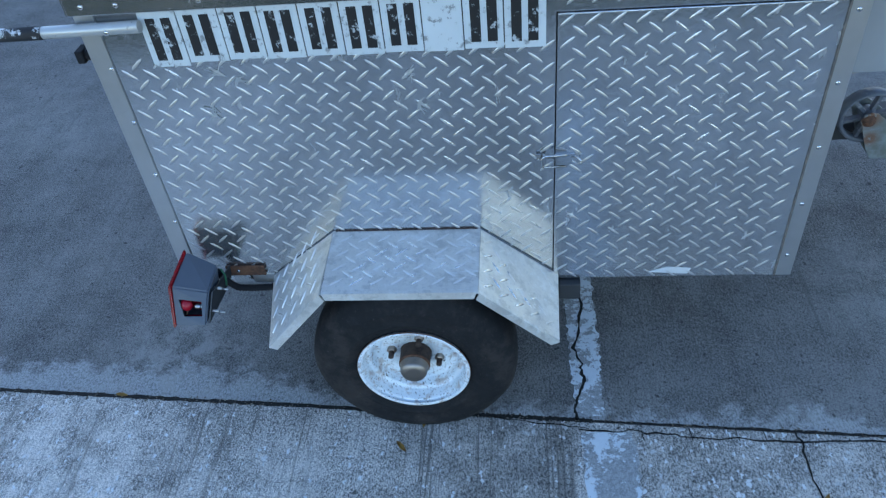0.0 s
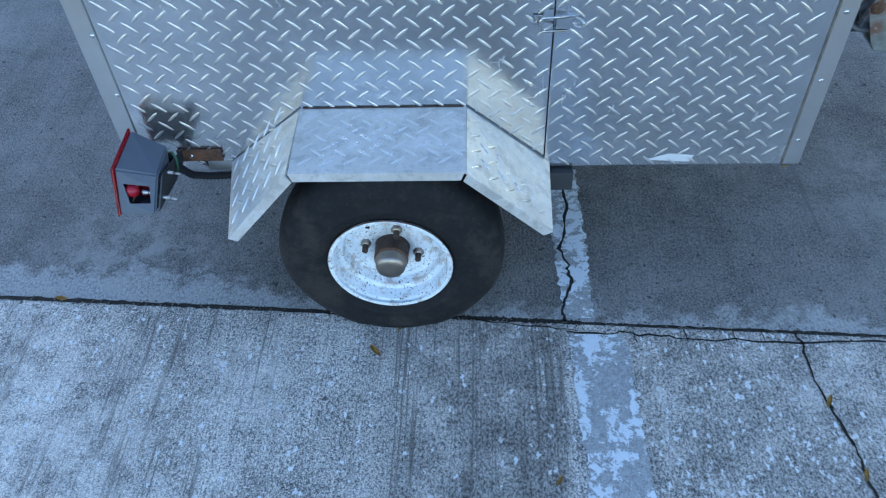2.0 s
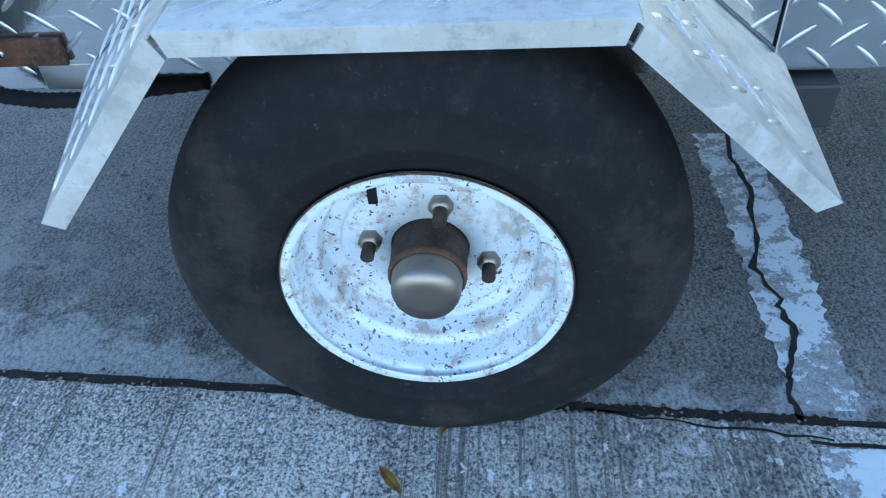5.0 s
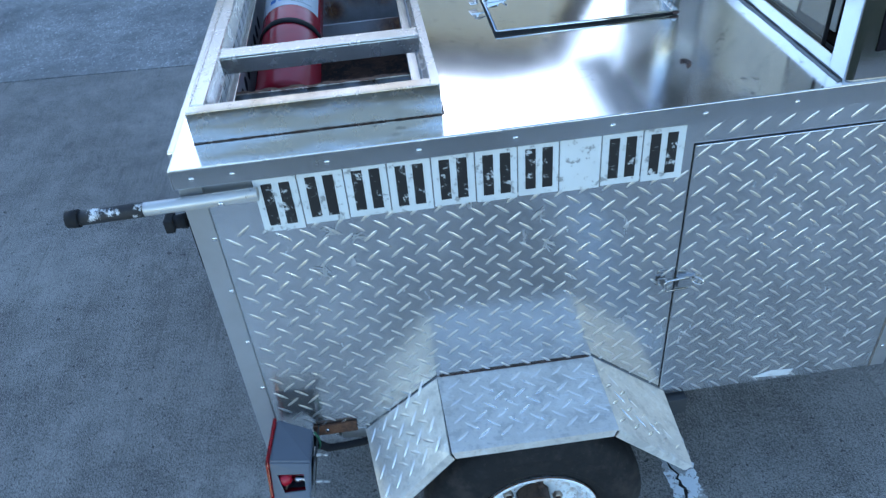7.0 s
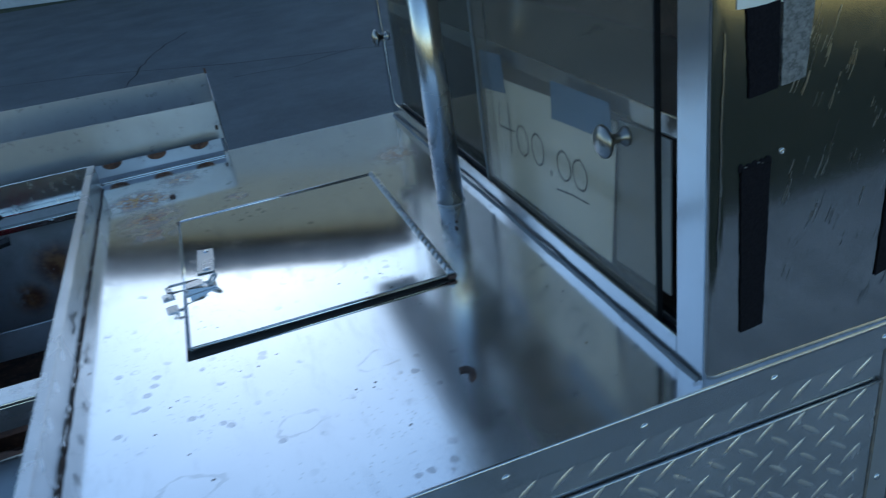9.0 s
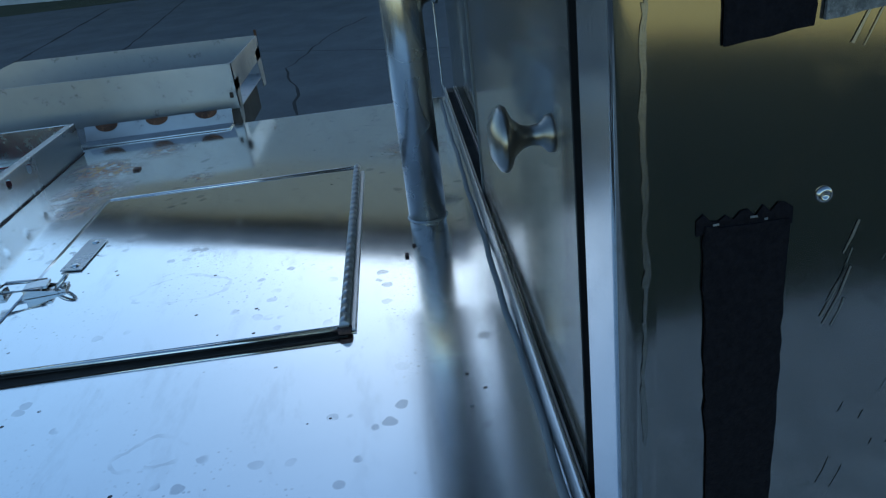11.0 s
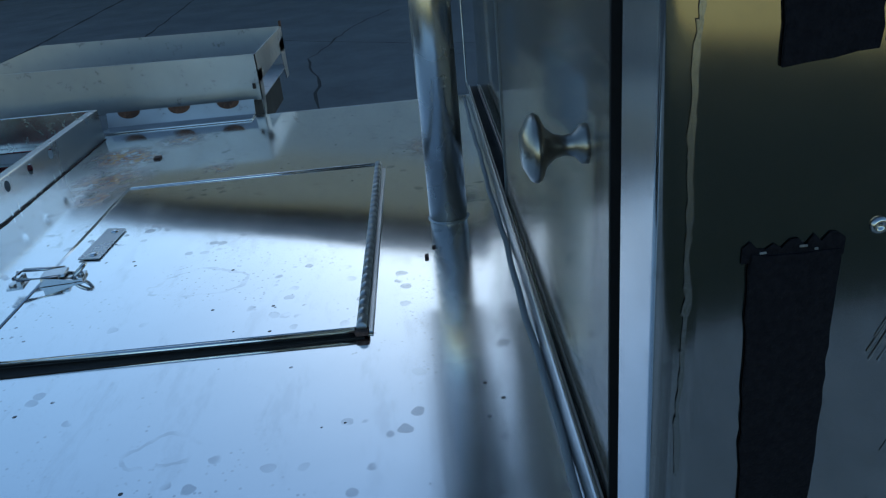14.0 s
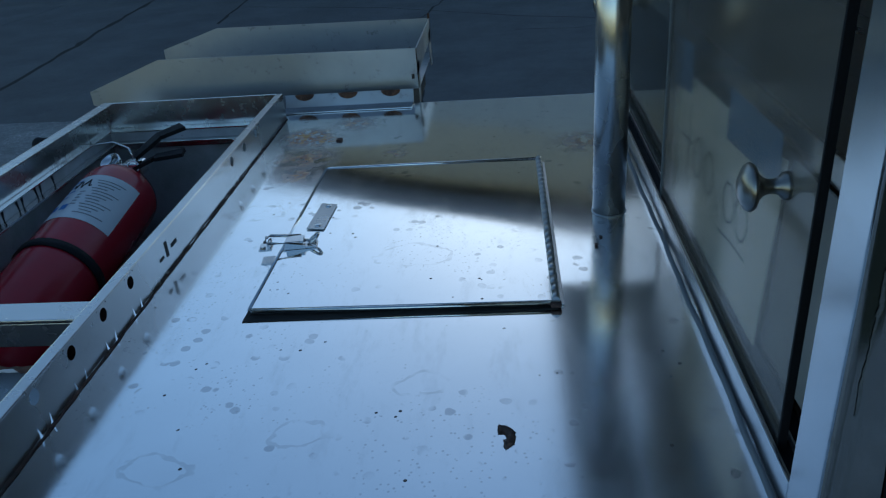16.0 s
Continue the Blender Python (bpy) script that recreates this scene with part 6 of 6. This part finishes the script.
# unseen ledge, added to block the sky mirrored in the deck beside the case
bm = bmesh.new()
box(bm, 0.408, CX0 - 0.001, 0.30, CY1 + 0.06, 1.400, 1.403)
box(bm, 0.408, 0.410, 0.30, CY1 + 0.06, 1.403, 1.425)
part("overhang", bm, M_LABEL, case, "unseen white ledge added to dim the deck's reflection")
box_part("case_floor", (CX0 + 0.045, CX1 - 0.005, CY0 + 0.003, CY1 - 0.003, ZD + 0.0005, ZD + 0.003), M_BROWN, case, 0.0, "dark brown floor")
bm = bmesh.new()
box(bm, CX0, CX0 + 0.003, CY0 + 0.0058, 0.050, ZD, CZ1, bevel=0.001)
part("door_frame", bm, M_STEEL_Z, case, "brushed steel upright of the door frame")
bm = bmesh.new()
box(bm, CX0, CX0 + 0.003, 0.0505, CY1, ZD, ZD + 0.028, bevel=0.001)
part("door_frame", bm, M_STEEL, case, "brushed steel sill of the door frame")
box_part("door_frame", (CX0, CX0 + 0.003, CY1 - 0.022, CY1, ZD + 0.0285, CZ1), M_STEEL_Z, case, 0.001)
box_part("door_frame", (CX0, CX0 + 0.003, 0.0505, CY1 - 0.023, CZ1 - 0.03, CZ1), M_STEEL, case, 0.001)
box_part("track", (CX0 + 0.0035, CX0 + 0.036, 0.0465, CY1 - 0.003, ZD + 0.002, ZD + 0.016), M_BLACK, case, 0.001, "black door track")
for k, x in enumerate((CX0 + 0.009, CX0 + 0.024)):
    box_part("track_rib", (x - 0.0045, x - 0.003, 0.052, CY1 - 0.024, ZD + 0.0165, ZD + 0.0235), M_STEEL_DULL, case, 0.0003)
bm = bmesh.new()
tube(bm, [(CX0 - 0.0025 - 0.0006 * math.sin(k * 1.7) - 0.0008 * math.sin(k * 0.61) - 0.003 * min(1.0, k / 30), 0.012 + 0.0275 * k, ZD + 0.0002) for k in range(41)], 0.0029, 6)
part("sealant", bm, M_SEALANT, case, "grey sealant bead")


def pane(x, y0, y1, material):
    ob = box_part("glass_door", (x, x + 0.004, y0, y1, ZD + 0.018, CZ1 - 0.032), material, case, 0.0006, "smudged sliding glass door")
    ob.visible_shadow = False
    return ob


def knob(parent, x, y, z):
    bm = bmesh.new()
    lathe(bm, [(0.0, 0.0), (0.009, 0.001), (0.0165, 0.005), (0.0180, 0.008), (0.0165, 0.0105), (0.0105, 0.013), (0.0062, 0.018), (0.0052, 0.023), (0.0062, 0.028), (0.0100, 0.031), (0.0105, 0.035), (0.0085, 0.037), (0.0, 0.037)], (x - 0.037, y, z), (1, 0, 0), 32)
    return part("knob", bm, M_KNOB, parent, "brushed round door knob")


p1 = pane(CX0 + 0.008, 0.098, 0.572, M_HAZY)
box_part("pane_edge", (CX0 + 0.007, CX0 + 0.0135, 0.0945, 0.0975, ZD + 0.018, CZ1 - 0.033), M_BLACK, p1, 0.0004, "dark glass edge strip")
box_part("pane_edge", (CX0 + 0.0065, CX0 + 0.0135, 0.5725, 0.579, ZD + 0.018, CZ1 - 0.033), M_SEALANT, p1, 0.0004, "glass edge strip")
knob(p1, CX0 + 0.011, 0.150, 1.150)
p2 = pane(CX0 + 0.022, 0.555, CY1 - 0.004, M_GLASS)
knob(p2, CX0 + 0.008, 1.085, 1.115)
box_part("shelf_edge", (0.549, 0.553, 0.02, CY1 - 0.004, 1.152, 1.175), M_STEEL, case, 0.001, "steel shelf edge")
box_part("shelf", (0.554, CX1 - 0.005, 0.02, CY1 - 0.004, 1.152, 1.155), M_STEEL_DULL, case, 0.0)

# hook tape, backing and note on the case's side
F = CY0 - 0.0003
strips = [((0.543, 1.290), (0.574, 1.292), (0.577, 1.220), (0.549, 1.217), M_VELCRO, "black hook tape"),
          ((0.577, 1.293), (0.608, 1.295), (0.604, 1.224), (0.580, 1.221), M_FELT, "torn grey adhesive backing"),
          ((0.544, 1.156), (0.574, 1.155), (0.575, 0.989), (0.550, 0.986), M_VELCRO, "black hook tape"),
          ((0.712, 1.150), (0.740, 1.152), (0.734, 1.006), (0.709, 1.000), M_VELCRO, "black hook tape"),
          ((0.690, 1.285), (0.722, 1.286), (0.722, 1.215), (0.692, 1.213), M_VELCRO, "black hook tape")]
for a, b, c, d, m, label in strips:
    bm = bmesh.new()
    outline = []
    for p, q in ((a, b), (b, c), (c, d), (d, a)):
        steps = max(3, int(math.dist(p, q) / 0.006))
        for k in range(steps):
            f = k / steps
            outline.append((p[0] + (q[0] - p[0]) * f + random.uniform(-0.0006, 0.0006), F - 0.0016, p[1] + (q[1] - p[1]) * f + random.uniform(-0.0006, 0.0006)))
    sheet(bm, outline, (0, -1, 0), 0.0015)
    part("hook_tape", bm, m, front, label)
bm = bmesh.new()
top = [(0.5415 + 0.0026 * k, F - 0.0005, 1.1595 + random.uniform(-0.0022, 0.0022)) for k in range(14)]
foot = [(0.5415 + 0.0026 * k, F - 0.0005, 1.1535 + random.uniform(-0.002, 0.001)) for k in range(14)]
sheet(bm, top + foot[::-1], (0, -1, 0), 0.0005)
residue = part("glue_residue", bm, M_VELCRO, front, "torn black tape residue")
for x, z, w in ((0.547, 1.1562, 0.0022), (0.560, 1.1574, 0.0026), (0.565, 1.1560, 0.0012)):
    box_part("fleck", (x, x + w, F - 0.0014, F - 0.0009, z, z + 0.0008), M_FELT, residue, 0.0002, "white paper fleck")
bm = bmesh.new()
sheet(bm, [(0.534, F - 0.0006, 1.291), (0.680, F - 0.0006, 1.286), (0.680, F - 0.0006, 1.46), (0.534, F - 0.0006, 1.46)], (0, -1, 0), 0.0005)
part("taped_note", bm, M_PAPER, front, "white paper note")
for x, z in ((0.586, 1.162), (0.745, 1.165), (0.593, 1.36)):
    bm = bmesh.new()
    lathe(bm, [(0.0030, 0.0), (0.0028, 0.0008), (0.0020, 0.0012), (0.0012, 0.0011), (0.0010, 0.0004), (0.0, 0.0004)], (x, F, z), (0, -1, 0), 16)
    part("pop_rivet", bm, M_STEEL, front)
bm = bmesh.new()
for k in range(62):
    x, z = random.uniform(0.585, 0.77), random.uniform(0.97, 1.28)
    long = random.choice((0.006, 0.012, 0.022, 0.03))
    for s in range(random.randint(1, 5)):
        u, w = x + random.uniform(-0.007, 0.007), z + random.uniform(-0.008, 0.008)
        l = long * random.uniform(0.4, 1.1)
        ribbon(bm, [(u, F - 0.0001, w), (u + l * 0.22, F - 0.0001, w + l * 0.5), (u + l * 0.36, F - 0.0001, w + l)], random.uniform(0.0003, 0.0009), (0, -1, 0), 0.7)
tagged(part("scratch", bm, M_SCRATCH, front, "short slanting scratches"), kind="stuff")
bm = bmesh.new()
run = [(0.5235 + 0.0005 * math.sin(k * 0.21) + 0.0003 * math.sin(k * 0.7), F - 0.0003, 1.275 - 0.0035 * k) for k in range(64)]
for k in range(0, 60, 4):
    ribbon(bm, run[k:k + 5], random.uniform(0.0012, 0.0026), (0, -1, 0), 0.5)
tagged(part("glue_line", bm, M_GLUE, front, "dried glue run"), kind="stuff")

# ---- price sign inside the case ----
sign = thing("price_sign", "white handwritten price sign taped up inside the case", "sign", place=(0.53, 0.4, 0.957))
bm = bmesh.new()
sheet(bm, [(0.5385, 0.218, 0.966), (0.5385, 0.590, 0.960), (0.5385, 0.580, 1.130), (0.5385, 0.195, 1.150)], (-1, 0, 0), 0.001)
part("paper", bm, M_PAPER, sign, "white card")
bm = bmesh.new()
S = lambda a, b: (0.5375, 0.560 - a, 1.012 + b + a * 0.03)
for cx in (0.105, 0.155, 0.232, 0.275):
    h = 0.045 if cx < 0.2 else 0.040
    loop = [S(cx + 0.019 * math.cos(k * math.pi / 10), 0.018 + h * 0.62 * (1 + math.sin(k * math.pi / 10)) * 0.8) for k in range(21)]
    ribbon(bm, loop, 0.0034, (-1, 0, 0))
ribbon(bm, [S(0.030, 0.082), S(0.020, 0.045), S(0.075, 0.047)], 0.0036, (-1, 0, 0))
ribbon(bm, [S(0.062, 0.090), S(0.063, 0.050), S(0.060, 0.010)], 0.0036, (-1, 0, 0))
ribbon(bm, [S(0.192, 0.020), S(0.196, 0.014)], 0.006, (-1, 0, 0))
ribbon(bm, [S(0.205, -0.002), S(0.25, 0.004), S(0.297, 0.006)], 0.003, (-1, 0, 0))
part("writing", bm, M_PENCIL, sign, "400.00 in grey marker, underlined")
for y0, y1, z0, z1 in ((0.500, 0.590, 1.105, 1.165), (0.200, 0.352, 1.115, 1.165)):
    bm = bmesh.new()
    sheet(bm, [(0.5365, y0, z0 + 0.01), (0.5365, y1, z0), (0.5365, y1 - 0.004, z1), (0.5365, y0 + 0.006, z1 + 0.004)], (-1, 0, 0), 0.0005)
    part("tape", bm, M_TAPE, sign, "blue painter's tape")
# a grey cloth hung beside the sign
bm = bmesh.new()
sheet(bm, [(0.5445, 0.105, 0.975), (0.5445, 0.216, 0.97), (0.5445, 0.200, 1.150), (0.5445, 0.105, 1.152)], (-1, 0, 0), 0.002)
tagged(part("cardboard", bm, M_GREY_PANEL), "grey cardboard sheet leaning inside the case", "cardboard")

# ---- fire extinguisher in the grill well ----
E0, E1 = Vector((-0.3855, 0.402, 0.803)), Vector((-0.370, 0.894, 0.884))
axis = (E1 - E0).normalized()
along = lambda d: E0 + axis * d
L = (E1 - E0).length
ext = thing("fire_extinguisher", "red fire extinguisher lying in the grill well", "fire extinguisher", place=tuple(E0))
bm = bmesh.new()
R = 0.067
lathe(bm, [(0.0, 0.0), (R - 0.012, 0.0), (R - 0.003, 0.003), (R, 0.012), (R, L - 0.052), (R * 0.97, L - 0.040), (R * 0.87, L - 0.026), (R * 0.66, L - 0.013), (R * 0.38, L - 0.005), (0.018, L), (0.018, L + 0.01), (0.0, L + 0.01)], E0, axis, 48)
part("cylinder", bm, M_RED, ext, "glossy red cylinder")
up = Vector((0, 0, 1)) - axis * axis.z
up.normalize()
rt = axis.cross(up)
on = lambda ang, d, h=0.0012: along(d) + (up * math.cos(ang) + rt * math.sin(ang)) * (R + h)
bm = bmesh.new()
arcs = [[bm.verts.new(on(-1.9 + 3.05 * k / 30, d, 0.0006)) for d in (L - 0.205, L - 0.078)] for k in range(31)]
for p, q in zip(arcs, arcs[1:]):
    bm.faces.new((p[0], q[0], q[1], p[1])).smooth = True
lab = part("label_band", bm, M_LABEL, ext, "white printed label")


def print_bar(a0, a1, d0, d1, m):
    """A printed bar that follows the cylinder."""
    bm = bmesh.new()
    steps = 6
    rows = [[bm.verts.new(on(a0 + (a1 - a0) * i / steps, d)) for d in (d0, d1)] for i in range(steps + 1)]
    for p, q in zip(rows, rows[1:]):
        bm.faces.new((p[0], q[0], q[1], p[1]))
    part("print", bm, m, lab)


for k in range(13):
    print_bar(0.12 + 0.05 * (k % 3), 0.84 - 0.11 * (k % 4), L - 0.0940 - k * 0.0078, L - 0.0962 - k * 0.0078, M_SEALANT)
for k in range(5):
    print_bar(-0.10, 0.04 - 0.03 * (k % 2), L - 0.1290 - k * 0.009, L - 0.1315 - k * 0.009, M_SEALANT)
for k in range(4):
    print_bar(-0.68, -0.26 - 0.08 * (k % 2), L - 0.0920 - k * 0.016, L - 0.0955 - k * 0.016, M_INK_BLUE)
print_bar(-0.62, -0.40, L - 0.1660, L - 0.1820, M_INK_BLUE)
print_bar(-0.30, -0.12, L - 0.1660, L - 0.1820, M_INK_BLUE)
bm = bmesh.new()
ring = []
for k in range(9):
    a = -0.4 + 0.06 * k
    ring.append(on(a, L - 0.1060 - 0.012 * math.sin(k * 1.9), 0.0016))
tube(bm, ring, 0.0011, 5)
part("print", bm, M_INK, lab, "black marker scrawl")
bm = bmesh.new()
lathe(bm, [(R + 0.0008, L - 0.2800), (R + 0.003, L - 0.2800), (R + 0.003, L - 0.2630), (R + 0.0008, L - 0.2630)], E0, axis, 48, closed=True)
part("strap", bm, M_BLACK, ext, "black rubber strap")
V = Vector((-0.362, 0.889, 0.908))
bm = bmesh.new()
rod(bm, along(L - 0.004), V + Vector((0, 0.01, 0)), 0.016, 0.013, 20)
box(bm, V.x - 0.014, V.x + 0.022, V.y - 0.002, V.y + 0.035, V.z - 0.010, V.z + 0.016, bevel=0.004)
part("valve", bm, M_CHROME, ext, "bright metal valve")
bm = bmesh.new()
g = V + Vector((-0.030, 0.000, 0.022))
lathe(bm, [(0.016, -0.012), (0.019, -0.006), (0.019, 0.003), (0.0165, 0.004), (0.0165, 0.001), (0.0, 0.001)], g, (-0.2, -0.5, 1), 24)
part("gauge", bm, M_CHROME, ext, "round pressure gauge")
for a, b, c in (((0.008, 0.018, 0.026), (0.050, 0.045, 0.055), (0.085, 0.075, 0.062)), ((0.010, 0.005, 0.010), (0.055, 0.000, 0.030), (0.105, 0.010, 0.034))):
    bm = bmesh.new()
    P = [V + Vector(q) for q in (a, b, c)]
    for s, e in zip(P, P[1:]):
        w = Vector((0, 0.0, 1)).cross((e - s).normalized()).normalized() * 0.0125
        sheet(bm, [s + w, e + w * 1.25, e - w * 1.25, s - w], (0, -0.3, 1), 0.008)
    part("lever", bm, M_BLACK, ext, "black squeeze lever")
bm = bmesh.new()
tube(bm, [V + Vector(q) for q in ((0.01, 0.01, 0.025), (0.0, 0.02, 0.040), (-0.03, 0.03, 0.050), (-0.065, 0.032, 0.046), (-0.10, 0.035, 0.048))], 0.0017, 6)
part("pin_wire", bm, M_CHROME, ext, "bent pull pin")
bm = bmesh.new()
tube(bm, arc(V + Vector((0.012, -0.004, 0.012)), 0.011, 0, 360, 14, (1, 0, 0), (0, 0.5, 0.86)), 0.0013, 6)
part("pull_ring", bm, M_CHROME, ext)
# the well's rest that carries it
box_part("rest_bar", (HX0 + 0.004, HX1 - 0.012, 0.560, 0.590, 0.742, 0.765), M_RUST, well, 0.001)
